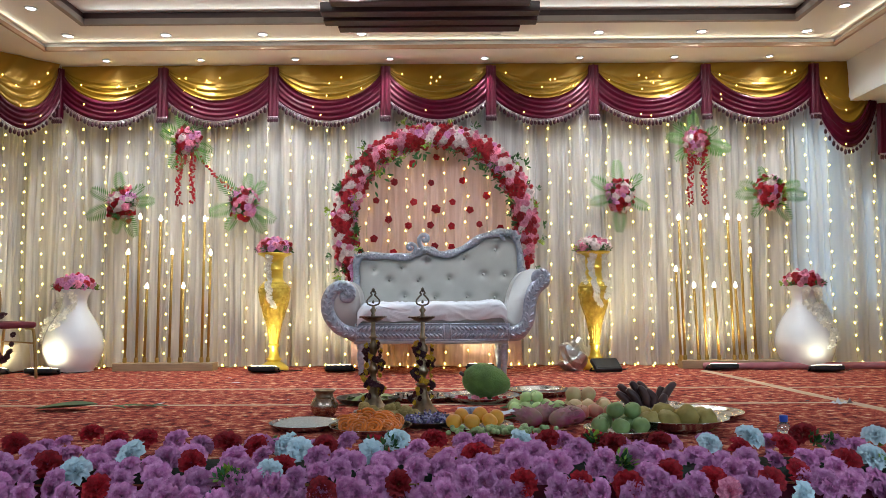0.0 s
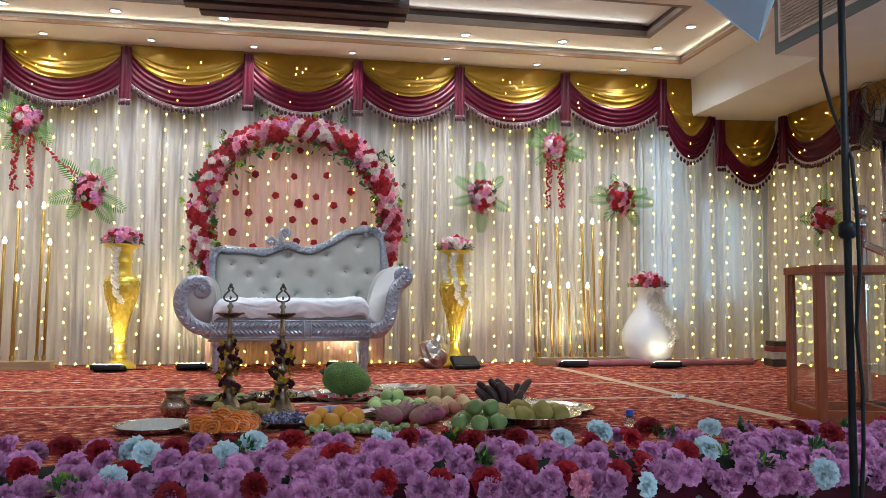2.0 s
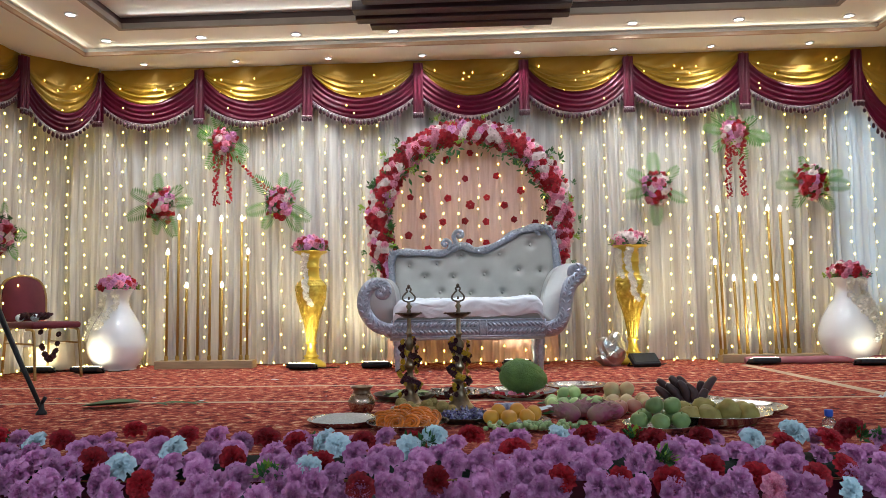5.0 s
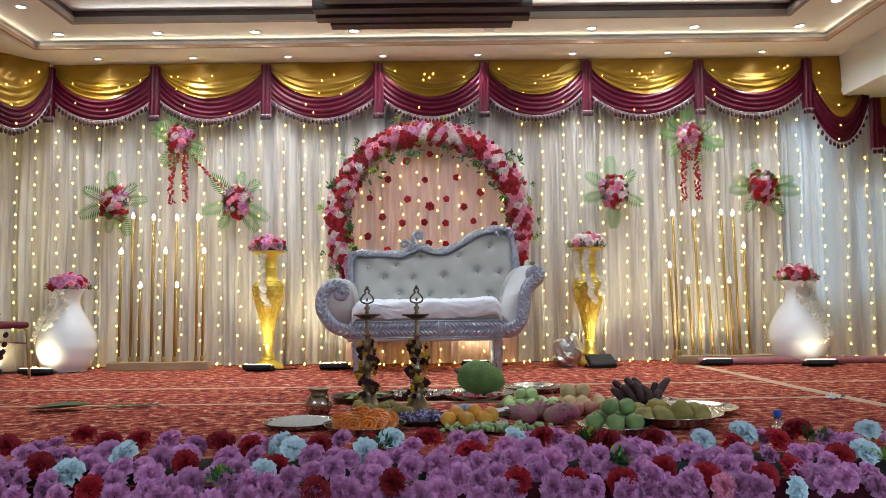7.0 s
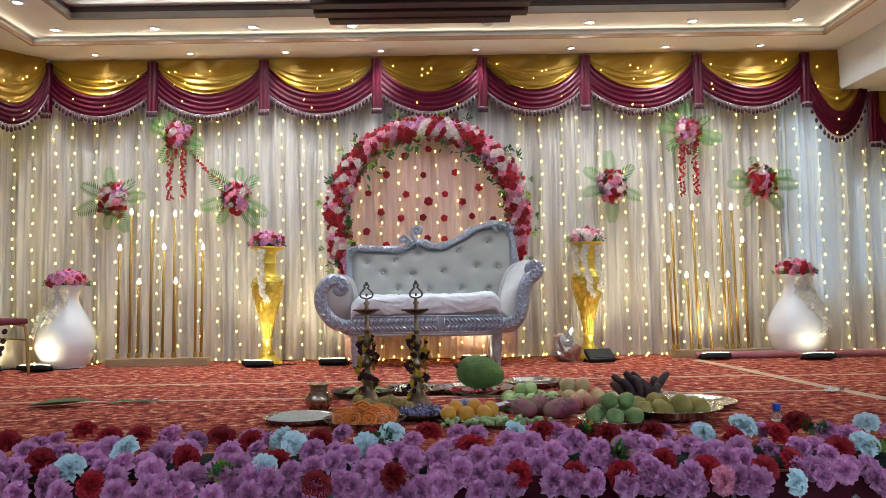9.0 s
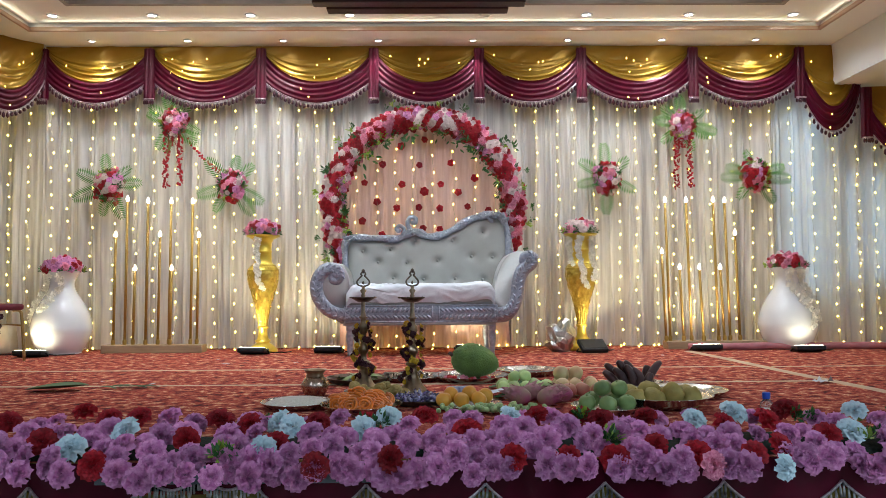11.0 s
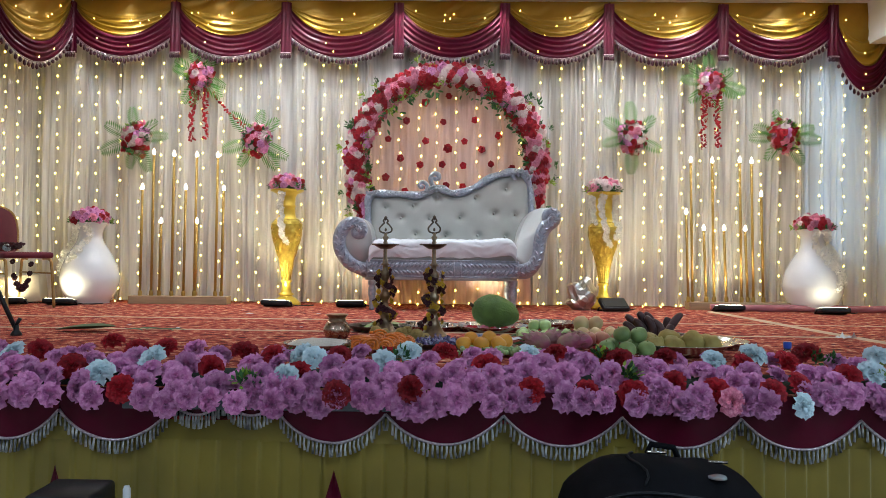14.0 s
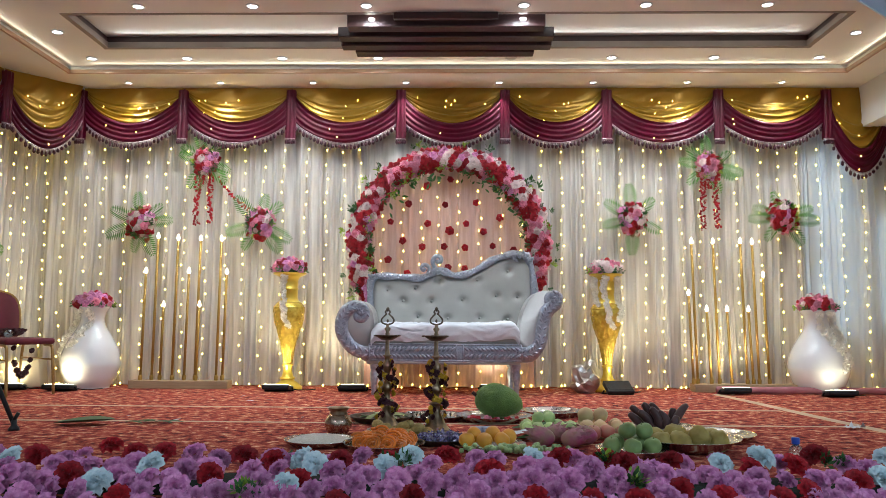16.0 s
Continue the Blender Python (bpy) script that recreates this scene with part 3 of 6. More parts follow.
for i, (a, b) in enumerate(zip(tails, tails[1:])):
    swag(b - a, pose(a, 7.72, 0), i * 2.1)
# corner bays and side walls
swag(0.72, pose(-4.17, 7.10, 0, 0, 0, 50), 50.0, 1.08, 2.985, 1.28)
tail(pose(-4.17, 7.08, 0, 0, 0, 70), 3)
swag(1.05, pose(-4.26, 6.05, 0, 0, 0, 86), 53.0)
tail(pose(-4.26, 6.03, 0, 0, 0, 80), 5)
swag(1.05, pose(-4.32, 5.0, 0, 0, 0, 87), 55.0)
swag(0.62, pose(3.72, 7.72, 0, 0, 0, 0), 61.0, 1.32, 2.985, 1.28)
tail(pose(4.36, 7.70, 0), 2, 2.54, 0.5)
swag(0.66, pose(4.36, 7.70, 0, 0, 0, -6), 63.0, 1.05, 2.56, 1.3)
tail(pose(4.96, 7.35, 0, 0, 0, -80), 4, 2.54, 0.5)
swag(0.98, pose(4.96, 7.33, 0, 0, 0, -88), 65.0, 1.0, 2.56)
tail(pose(4.99, 6.33, 0, 0, 0, -80), 6, 2.54, 0.5)
swag(0.98, pose(4.99, 6.33, 0, 0, 0, -88), 67.0, 1.0, 2.56)


# ---- flowers ----
def bloom(seed, rings, ruffle, seg=18, cup=0.5):
    """Layered ruffled petals round +z, about 1 across in radius."""
    rng = random.Random(seed)
    bm = bmesh.new()
    for k in range(rings):
        t = k / max(1, rings - 1)
        rad = 1.0 - 0.72 * t
        base = 0.05 + 0.35 * t
        rise = 0.25 + cup * t
        ph, ph2 = rng.uniform(0, 6.3), rng.uniform(0, 6.3)
        petals = 5 + rng.randint(0, 2)
        prev = None
        cx, cy = rng.uniform(-0.06, 0.06), rng.uniform(-0.06, 0.06)
        for j, q in enumerate((0.15, 0.6, 0.88, 1.0)):
            ring = []
            for i in range(seg):
                a = 2 * math.pi * i / seg
                lobe = 1 + 0.13 * q * math.sin(petals * a + ph)
                rr = rad * q * lobe * (1 - 0.10 * rng.random() * q)
                zz = base + rise * q ** 2 * (1 - 0.35 * (q > 0.95)) + ruffle * q * q * (0.6 * math.sin(petals * a + ph + 1.2) + math.sin((2 * petals + 1) * a + ph2) + 0.5 * rng.uniform(-1, 1))
                ring.append(bm.verts.new((cx + rr * math.cos(a), cy + rr * math.sin(a), zz)))
            if prev:
                for i in range(seg):
                    bm.faces.new((prev[i], prev[(i + 1) % seg], ring[(i + 1) % seg], ring[i]))
            prev = ring
    return bm


def carnation(seed):
    """A full head of many serrated, crinkled petals, radius about 1."""
    rng = random.Random(seed)
    bm = bmesh.new()
    for k in range(26):
        t = k / 25
        az = k * 2.39996 + rng.uniform(-.2, .2)
        el = 1.45 * (1 - t) ** 0.8
        ln = 0.98 - 0.40 * t
        wd = 0.62 - 0.20 * t
        ax = Vector((math.cos(az) * math.sin(el), math.sin(az) * math.sin(el), math.cos(el)))
        sd = Vector((-math.sin(az), math.cos(az), 0))
        nr = sd.cross(ax)
        ph = rng.uniform(0, 6.3)
        rows_ = []
        for q in (0.25, 0.62, 0.86, 1.0):
            row = []
            for i in range(7):
                s = (i - 3) / 3
                ed = ln * q * (1 - 0.20 * s * s * q) + (0.055 * (1 if i % 2 else -1) if q == 1.0 else 0)
                cr = (0.19 * q * q * math.sin(6.0 * s + ph) + 0.10 * s * s * q - 0.10 * q ** 3)
                row.append(bm.verts.new(ax * ed + sd * (s * wd * q) + nr * -cr + Vector((0, 0, 0.12))))
            rows_.append(row)
        for r0, r1 in zip(rows_, rows_[1:]):
            for i in range(6):
                bm.faces.new((r0[i], r0[i + 1], r1[i + 1], r1[i]))
    return bm


PETALS = {"red": M_RED, "pink": M_PINK, "white": M_WHITEPETAL, "lilac": M_LILAC, "ice": M_ICE}
ROSE, CARN = {}, {}
for i, (c, m_) in enumerate(PETALS.items()):
    ROSE[c] = [mesh("rose", bloom(10 * i + j, 5, 0.045, 16, 0.6), m_) for j in range(3)]
    CARN[c] = [mesh("carnation", carnation(100 + 10 * i + j), m_) for j in range(4)]


def facing(p, n, size, spin=0.0, flat=1.0):
    q = Vector(n).normalized().to_track_quat("Z", "Y")
    return Matrix.Translation(p) @ q.to_matrix().to_4x4() @ Matrix.Rotation(spin, 4, "Z") @ Matrix.Diagonal((size, size, size * flat, 1))


def leaf_bm(n=6, length=1.0, width=0.36, bend=0.2):
    bm = bmesh.new()

    def f(u, v):
        w = width * math.sin(math.pi * min(1, u * 0.97 + 0.03)) ** 0.8 * (v - 0.5)
        return (w, length * u, -bend * u * u + 0.25 * abs(w))
    return sheet(bm, f, n, 2)


def fern_bm(pairs=11):
    bm = bmesh.new()
    spine = [(0, i / 12, 0.18 * (i / 12) - 0.30 * (i / 12) ** 2) for i in range(13)]
    tube(bm, spine, 0.008, 4)
    for i in range(pairs):
        u = 0.12 + 0.86 * i / pairs
        z = 0.18 * u - 0.30 * u * u
        ln = 0.30 * math.sin(math.pi * (0.18 + 0.80 * u)) ** 0.8 + 0.03
        for s in (-1, 1):
            base = Vector((0, u, z))
            tip = base + Vector((s * ln * 0.88, ln * 0.55, -0.05))
            mid = (base + tip) / 2
            d = (tip - base).normalized().cross(Vector((0, 0, 1))) * 0.025
            a, b, c_, e = (bm.verts.new(p) for p in (base, mid + d + Vector((0, 0, 0.012)), tip, mid - d + Vector((0, 0, 0.012))))
            bm.faces.new((a, b, c_, e))
    return bm


LEAF = mesh("leaf", leaf_bm(), M_LEAF)
FERN = mesh("fern_leaf", fern_bm(), M_FERN)


def sprig_bm(seed, n=14, lw=0.34):
    """A small tuft of pointed leaves on stems, about 1 across."""
    rng = random.Random(seed)
    bm = bmesh.new()
    for i in range(n):
        a, t = rng.uniform(0, 6.3), rng.uniform(0.2, 1.1)
        d = Vector((math.cos(a) * math.sin(t), math.sin(a) * math.sin(t), math.cos(t)))
        base = d * rng.uniform(0.05, 0.5)
        tip = base + (d + Vector((rng.uniform(-.5, .5), rng.uniform(-.5, .5), rng.uniform(-.3, .5)))).normalized() * rng.uniform(0.35, 0.6)
        side = (tip - base).cross(Vector((rng.random(), rng.random(), rng.random()))).normalized() * lw * 0.3
        mid = (base + tip) / 2 + side.cross(tip - base) * 0.15
        v = [bm.verts.new(p) for p in (base, mid + side, tip, mid - side)]
        bm.faces.new(v)
        tube(bm, [(0, 0, 0), base], 0.012, 3)
    return bm


SPRIG = [mesh("leaf_sprig", sprig_bm(i), M_LEAF) for i in range(3)] + [mesh("leaf_sprig", sprig_bm(9), M_YELLOWGREEN)]


def pick(colors):
    c = random.choice(colors)
    return random.choice(ROSE[c])


# ---- flower arch ----
arch = thing("flower_arch", "round arch covered with red, pink and white roses", "flower arch", m=pose(0.0, 7.56, 1.362))
part("hoop", tubed([(0.88 * math.cos(a), 0.02, 0.88 * math.sin(a)) for a in (radians(-75 + 330 * i / 60) for i in range(61))], 0.055, 8), M_LEAF, arch, "leafy green hoop")
for sx in (-0.66, 0.60):
    part("stand_leg", tubed([(sx, 0.02, -0.62), (sx, 0.02, -1.362)], 0.014, 8), M_WHITEPLASTIC, arch)
for i in range(430):
    a = radians(-62 + 304 * (i + random.random() * 0.8) / 430)
    b = radians(-97 + 194 * ((i * 0.6180339 + 0.06 * random.random()) % 1.0))
    rr = 0.868 + 0.088 * math.sin(b)
    n = Vector((math.sin(b) * math.cos(a), -math.cos(b), math.sin(b) * math.sin(a)))
    p = Vector((rr * math.cos(a), -0.085 * math.cos(b), rr * math.sin(a)))
    zone = math.sin(3 * a + 1.0)
    cols = ["red", "red", "red", "pink", "white", "red", "pink"] if zone > 0 else ["pink", "red", "lilac", "pink", "white", "red", "red"]
    shared("rose", pick(cols), arch, facing(p, n + Vector((random.uniform(-.3, .3), 0, random.uniform(-.3, .3))), random.uniform(0.036, 0.056), random.uniform(0, 6)))
for i in range(130):
    a = radians(-62 + 304 * random.random())
    s = random.choice((-1, -1, 1))
    rr = 0.88 + s * random.uniform(0.04, 0.15)
    p = Vector((rr * math.cos(a), -0.05 - 0.05 * random.random(), rr * math.sin(a)))
    shared("leaf_sprig", random.choice(SPRIG), arch, facing(p, (s * math.cos(a), -0.9, s * math.sin(a)), random.uniform(0.06, 0.10), random.uniform(0, 6)))
for i in range(34):
    a = radians(random.choice((random.uniform(25, 80), random.uniform(95, 150))))
    rr = random.uniform(0.66, 0.76)
    p = Vector((rr * math.cos(a), -0.04, rr * math.sin(a) - random.uniform(0, 0.06)))
    shared("ivy_leaf", LEAF, arch, facing(p, (random.uniform(-.4, .4), -1, random.uniform(-.2, .5)), random.uniform(0.045, 0.075), random.uniform(0, 6)))

# red roses pinned on the drape
for x, z in ((0.01, 2.05), (-0.22, 1.99), (-0.40, 1.81), (-0.04, 1.80), (0.27, 1.82), (-0.58, 1.63), (-0.21, 1.61), (0.17, 1.61), (0.50, 1.67),
             (0.01, 1.545), (0.34, 1.53), (-0.46, 1.44), (-0.26, 1.38), (-0.05, 1.385), (0.16, 1.375), (0.43, 1.39), (0.63, 1.35),
             (-0.60, 1.25), (-0.01, 1.18), (0.155, 1.17), (-0.19, 1.145), (-0.41, 1.12)):
    o = tagged(new("rose", random.choice(ROSE["red"])), "single red rose pinned on the peach drape", "rose", "roses on the drape")
    big = 0.047 if (x, z) == (0.01, 1.545) else random.uniform(0.032, 0.040)
    o.matrix_basis = facing((x, 7.705, z), (random.uniform(-.3, .3), -1, random.uniform(-.3, .2)), big, random.uniform(0, 6))


# ---- bouquets on the curtain ----
def bouquet(x, y, z, r, turn=0, ferns=7, cols=("pink", "red", "white", "red", "pink", "white", "red", "lilac"), streamers=0):
    t = thing("wall_bouquet", "red, pink and white rose bouquet with fern leaves on the curtain", "bouquet", "bouquets on the curtain", m=pose(x, y, z, 0, 0, turn))
    part("foam_core", ball(bmesh.new(), (0, 0.0, 0), (r * 0.75, r * 0.45, r * 0.8), 2), M_LEAF, t)
    for i in range(46):
        a = math.acos(1 - (i + 0.5) / 46 * 1.1)
        b = i * 2.39996
        n = Vector((math.sin(a) * math.cos(b), -math.cos(a), math.sin(a) * math.sin(b)))
        k_ = random.uniform(0.84, 1.12)
        p = Vector((n.x * r * 0.85, n.y * r * 0.55, n.z * r * 1.0)) * k_
        shared("rose", pick(cols), t, facing(p, n, random.uniform(0.026, 0.048), random.uniform(0, 6)))
    for i in range(12):
        a = random.uniform(0, 6.3)
        shared("leaf_sprig", random.choice(SPRIG), t, facing((r * 0.7 * math.cos(a), -r * 0.35, r * 0.8 * math.sin(a)), (math.cos(a), -0.8, math.sin(a)), 0.07, 0))
    for i in range(ferns):
        a = radians(90 + 360 * i / ferns + random.uniform(-22, 22))
        d = Vector((math.cos(a), -0.18, math.sin(a))).normalized()
        up = Vector((0, -1, 0))
        sd = d.cross(up).normalized()
        m = Matrix((sd, d, sd.cross(d))).transposed().to_4x4()
        shared("fern_leaf", FERN, t, Matrix.Translation(d * r * 0.55) @ m @ Matrix.Diagonal((0.26 * random.uniform(0.75, 1.15),) * 3 + (1,)))
    for k in range(streamers):
        bm = bmesh.new()
        sx = (-0.065, 0.0, 0.065)[k]
        ln = (0.53, 0.12, 0.50)[k]
        for i in range(int(130 * ln)):
            v = i / (130 * ln)
            p = (sx + random.uniform(-0.026, 0.026) + 0.006 * math.sin(7 * v + k), -0.03 + random.uniform(-0.02, 0.02), -0.12 - ln * v)
            mm = Euler((random.uniform(0, 6), random.uniform(0, 6), 0)).to_matrix().to_4x4()
            ball(bm, p, (0.017, 0.004, 0.013), 1, mm)
        part("petal_streamer", bm, M_RED, t, "hanging string of red petals")
    return t


bouquet(-2.44, 7.70, 2.225, 0.125, streamers=3, ferns=8)
bouquet(-3.06, 7.70, 1.61, 0.145)
bouquet(-1.87, 7.70, 1.60, 0.145)
bouquet(1.80, 7.70, 1.66, 0.145, ferns=6)
bouquet(2.555, 7.70, 2.185, 0.125, streamers=3, ferns=8)
bouquet(3.26, 7.70, 1.68, 0.145)
bouquet(-4.12, 6.75, 1.27, 0.15, 85, ferns=5)
bouquet(4.90, 6.72, 1.43, 0.13, -85, ferns=5)
# loose petal string between two bouquets
bm = bmesh.new()
for i in range(26):
    v = i / 26
    ball(bm, (-2.30 + 0.33 * v + random.uniform(-0.012, 0.012), 7.68, 2.06 - 0.33 * v ** 0.8 + random.uniform(-0.02, 0.02)), (0.016, 0.005, 0.012), 1, Euler((0, random.uniform(0, 6), 0)).to_matrix().to_4x4())
piece("petal_string", bm, M_RED, "drooping string of red petals between bouquets", "garland")


# ---- fairy light strings ----
def light_string(x, y, z0, z1, turn=0.0, seed=0, step=0.128):
    rng = random.Random(seed)
    t = thing("light_string", "hanging string of warm white fairy lights", "string light", "fairy light strings", m=pose(x, y, 0, 0, 0, turn))
    n = int((z1 - z0) / step)
    pts = [(0.012 * math.sin(1.7 * i + seed) + 0.01 * rng.uniform(-1, 1), 0.006 * math.sin(2.3 * i), z1 - (z1 - z0) * i / n) for i in range(n + 1)]
    part("wire", tubed(pts, 0.0016, 4), M_WIRE, t)
    for p in pts[1:]:
        shared("bulb", BULB, t, Matrix.Translation((p[0] + rng.uniform(-.006, .006), p[1] - 0.012, p[2] + rng.uniform(-.02, .02))))


k = 0
x = -4.08
while x < 4.95:
    if abs(x) > 0.80:
        light_string(x, 7.785, 0.015, 2.50 if x < 4.1 else 2.1, 0, k, 0.122 + 0.02 * random.random())
    else:
        light_string(x, 7.69, 0.015, 1.37 + math.sqrt(max(0.05, 0.80 ** 2 - x * x)) * 0.97, 0, k, 0.13)
    x += random.uniform(0.165, 0.235)
    k += 1
for i in range(7):
    light_string(-4.14 - 0.012 * i, 7.5 - 0.2 * i, 0.015, 2.5, 90, 100 + i, 0.125)
for i in range(12):
    light_string(4.93 + 0.006 * i, 7.55 - 0.17 * i, 0.015, 2.1, -90, 200 + i, 0.12)
# a loose light chain on the floor along the curtain
pts = [(-4.0 + 8.6 * i / 120, 7.66 + 0.04 * math.sin(1.9 * i) + 0.02 * math.sin(0.7 * i), 0.010 + 0.02 * abs(math.sin(0.9 * i))) for i in range(121)]
t = thing("floor_light_string", "loose chain of warm fairy lights on the carpet", "string light", "fairy light strings")
part("wire", tubed(pts, 0.002, 4), M_WIRE, t)
for i in range(3, 120, 2):
    shared("bulb", BULB, t, Matrix.Translation(Vector(pts[i]) + Vector((0, 0, 0.012))))


# ---- floodlights on the stage floor ----
def floodlight(x, y, turn, tilt, watts, target=None, spot=95, off=False):
    t = thing("floodlight", "black flat LED floodlight " + ("tipped on its edge" if off else "shining upwards from the carpet"), "floodlight", "stage floodlights", m=pose(x, y, 0.0, 0, 0, turn))
    r = Matrix.Translation((0, 0, 0.035 if not off else 0.06)) @ Matrix.Rotation(radians(tilt), 4, "X")
    b = boxed(-0.125, 0.125, -0.085, 0.085, -0.022, 0.022, bevel=0.01)
    b.transform(r)
    part("housing", b, M_BLACK, t)
    g = boxed(-0.105, 0.105, -0.065, 0.065, 0.0225, 0.026)
    g.transform(r)
    part("glass", g, M_BLACK if off else M_FLOOD, t, "" if off else "glowing warm glass", smooth=False)
    part("bracket", tubed([(-0.135, 0, 0.035), (-0.135, 0.06, 0.008), (0.135, 0.06, 0.008), (0.135, 0, 0.035)], 0.008, 6), M_BLACK, t)
    part("cable", tubed([(0.1, 0.08, 0.02), (0.16, 0.12, 0.006), (0.24, 0.14, 0.006), (0.3, 0.22, 0.006)], 0.005, 5), M_BLACK, t)
    if not off:
        e = Vector((x, y - 0.0, 0.085))
        lamp("floodlight_beam", "SPOT", look(e, target), watts, WARM, 0.06, spot=spot, blend=0.7)


floodlight(-3.52, 7.16, 4, -8, 10, (-3.44, 7.5, 0.42), 100)
floodlight(-4.02, 7.22, 6, -8, 18, (-4.0, 7.9, 0.7), 110)
floodlight(-1.56, 7.28, -3, -8, 32, (-1.5, 7.75, 1.1), 105)
floodlight(-0.88, 7.35, 3, -8, 18, (-0.85, 7.9, 0.9), 110)
floodlight(0.42, 7.42, -4, -8, 18, (0.45, 7.9, 0.9), 110)
floodlight(1.54, 7.22, 10, 30, 0, off=True)
lamp("floodlight_beam", "SPOT", look((1.62, 7.30, 0.1), (1.5, 7.75, 1.0)), 32, WARM, 0.06, spot=110, blend=0.7)
floodlight(2.61, 7.30, 2, -8, 26, (2.60, 7.9, 1.1), 110)
floodlight(3.46, 7.10, -5, -8, 1.3, (3.47, 7.5, 0.60), 110)


# ---- sofa ----
def crv(pts, n=6):
    return [(p.x, p.z) for p in spline([(a, 0, b) for a, b in pts], n)]


def leaf_row(bm, path, y, r, n):
    """Carved overlapping leaves along a line of (x, z)."""
    for i in range(n):
        q = (i + 0.5) / n * (len(path) - 1)
        j = min(int(q), len(path) - 2)
        f = q - j
        a, b = path[j], path[j + 1]
        p = (a[0] + (b[0] - a[0]) * f, a[1] + (b[1] - a[1]) * f)
        ang = math.atan2(b[1] - a[1], b[0] - a[0])
        for s in (-1, 1):
            mm = Matrix.Rotation(-(ang + s * 0.7), 4, "Y")
            ball(bm, (p[0] - s * math.sin(ang) * r * 0.55, y, p[1] + s * math.cos(ang) * r * 0.55), (r * 0.62, 0.016, r * 0.24), 1, mm)


sofa = thing("wedding_sofa", "silver carved wedding sofa with white tufted leatherette", "sofa", m=pose(-0.05, 7.0, 0))
armL = crv([(-0.663, 0.287), (-0.706, 0.309), (-0.847, 0.406), (-0.927, 0.514), (-0.948, 0.622), (-0.92, 0.715), (-0.86, 0.79), (-0.78, 0.827), (-0.69, 0.815), (-0.63, 0.75), (-0.605, 0.66), (-0.60, 0.55), (-0.60, 0.45)]) + [(-0.60, 0.287)]
armR = crv([(0.698, 0.287), (0.80, 0.300), (0.87, 0.36), (0.924, 0.471), (0.946, 0.62), (0.985, 0.71), (1.055, 0.775), (1.075, 0.84), (1.04, 0.89), (0.957, 0.924), (0.849, 0.909), (0.773, 0.849), (0.715, 0.73), (0.687, 0.60), (0.66, 0.45)]) + [(0.66, 0.287)]
for nm, o in (("arm", armL), ("arm", armR)):
    bm = plate_shape(bmesh.new(), o, 0.015, 0.50)
    bmesh.ops.bevel(bm, geom=[e for e in bm.edges if abs(e.verts[0].co.y - e.verts[1].co.y) < 1e-6], offset=0.018, segments=2, affect="EDGES")
    part(nm, bm, M_LEATHER_EDGE, sofa, "pearl leatherette rolled arm")
bandL = crv([(-0.60, 0.365), (-0.70, 0.372), (-0.80, 0.42), (-0.875, 0.52), (-0.893, 0.625), (-0.86, 0.72), (-0.79, 0.775), (-0.715, 0.765), (-0.68, 0.71), (-0.71, 0.665), (-0.755, 0.675), (-0.758, 0.712), (-0.73, 0.72)])
bandR = crv([(0.66, 0.365), (0.76, 0.372), (0.83, 0.41), (0.875, 0.50), (0.893, 0.64), (0.925, 0.74), (0.995, 0.805), (1.03, 0.85), (0.995, 0.885), (0.945, 0.872), (0.935, 0.825), (0.965, 0.805), (0.985, 0.83)])
for o in (bandL, bandR):
    n = len(o)
    rad = [0.060 if i < n * 0.45 else 0.060 - 0.042 * (i - n * 0.45) / (n * 0.55) for i in range(n)]
    bm = tubed([(a, 0.0, b) for a, b in o], rad, 10)
    for v in bm.verts:
        v.co.y = v.co.y * 0.45 + 0.012
    bnd = part("arm_band", bm, M_SILVER, sofa, "silver carved scroll band")
    bm = bmesh.new()
    leaf_row(bm, o[:int(n * 0.7)], -0.012, 0.046, 17)
    ball(bm, (o[-1][0], -0.01, o[-1][1]), (0.022, 0.016, 0.022), 2)
    tagged(part("leaf_carving", bm, M_SILVER, bnd), kind="stuff")
ap = part("apron", boxed(-0.64, 0.70, -0.004, 0.05, 0.295, 0.452, bevel=0.008), M_SILVER, sofa, "silver carved front rail")
bm = bmesh.new()
for z in (0.302, 0.444):
    tube(bm, [(-0.64, -0.010, z), (0.70, -0.010, z)], 0.009, 6)
for x in (-0.64, 0.13, 0.19, 0.70):
    tube(bm, [(x, -0.010, 0.302), (x, -0.010, 0.444)], 0.008, 6)
leaf_row(bm, [(-0.62 + 0.74 * i / 10, 0.373) for i in range(11)], -0.012, 0.055, 20)
leaf_row(bm, [(0.69 - 0.49 * i / 10, 0.373) for i in range(11)], -0.012, 0.055, 13)
tagged(part("leaf_carving", bm, M_SILVER, ap), kind="stuff")
part("bottom_board", boxed(-0.66, 0.69, 0.0, 0.52, 0.27, 0.294), M_LEATHER_EDGE, sofa)
leg = [(0, 0), (0.026, 0), (0.03, 0.02), (0.024, 0.035), (0.034, 0.06), (0.028, 0.085), (0.04, 0.13), (0.045, 0.18), (0.034, 0.215), (0.046, 0.235), (0.046, 0.255), (0.05, 0.272), (0, 0.272)]
for x, y in ((-0.60, 0.045), (0.66, 0.045), (-0.58, 0.47), (0.64, 0.47)):
    part("leg", lathed([(r * 0.82, h) for r, h in leg], 16, (x, y, 0)), M_SILVER, sofa)
part("seat", boxed(-0.61, 0.68, 0.01, 0.46, 0.44, 0.53, bevel=0.025), M_LEATHER, sofa)


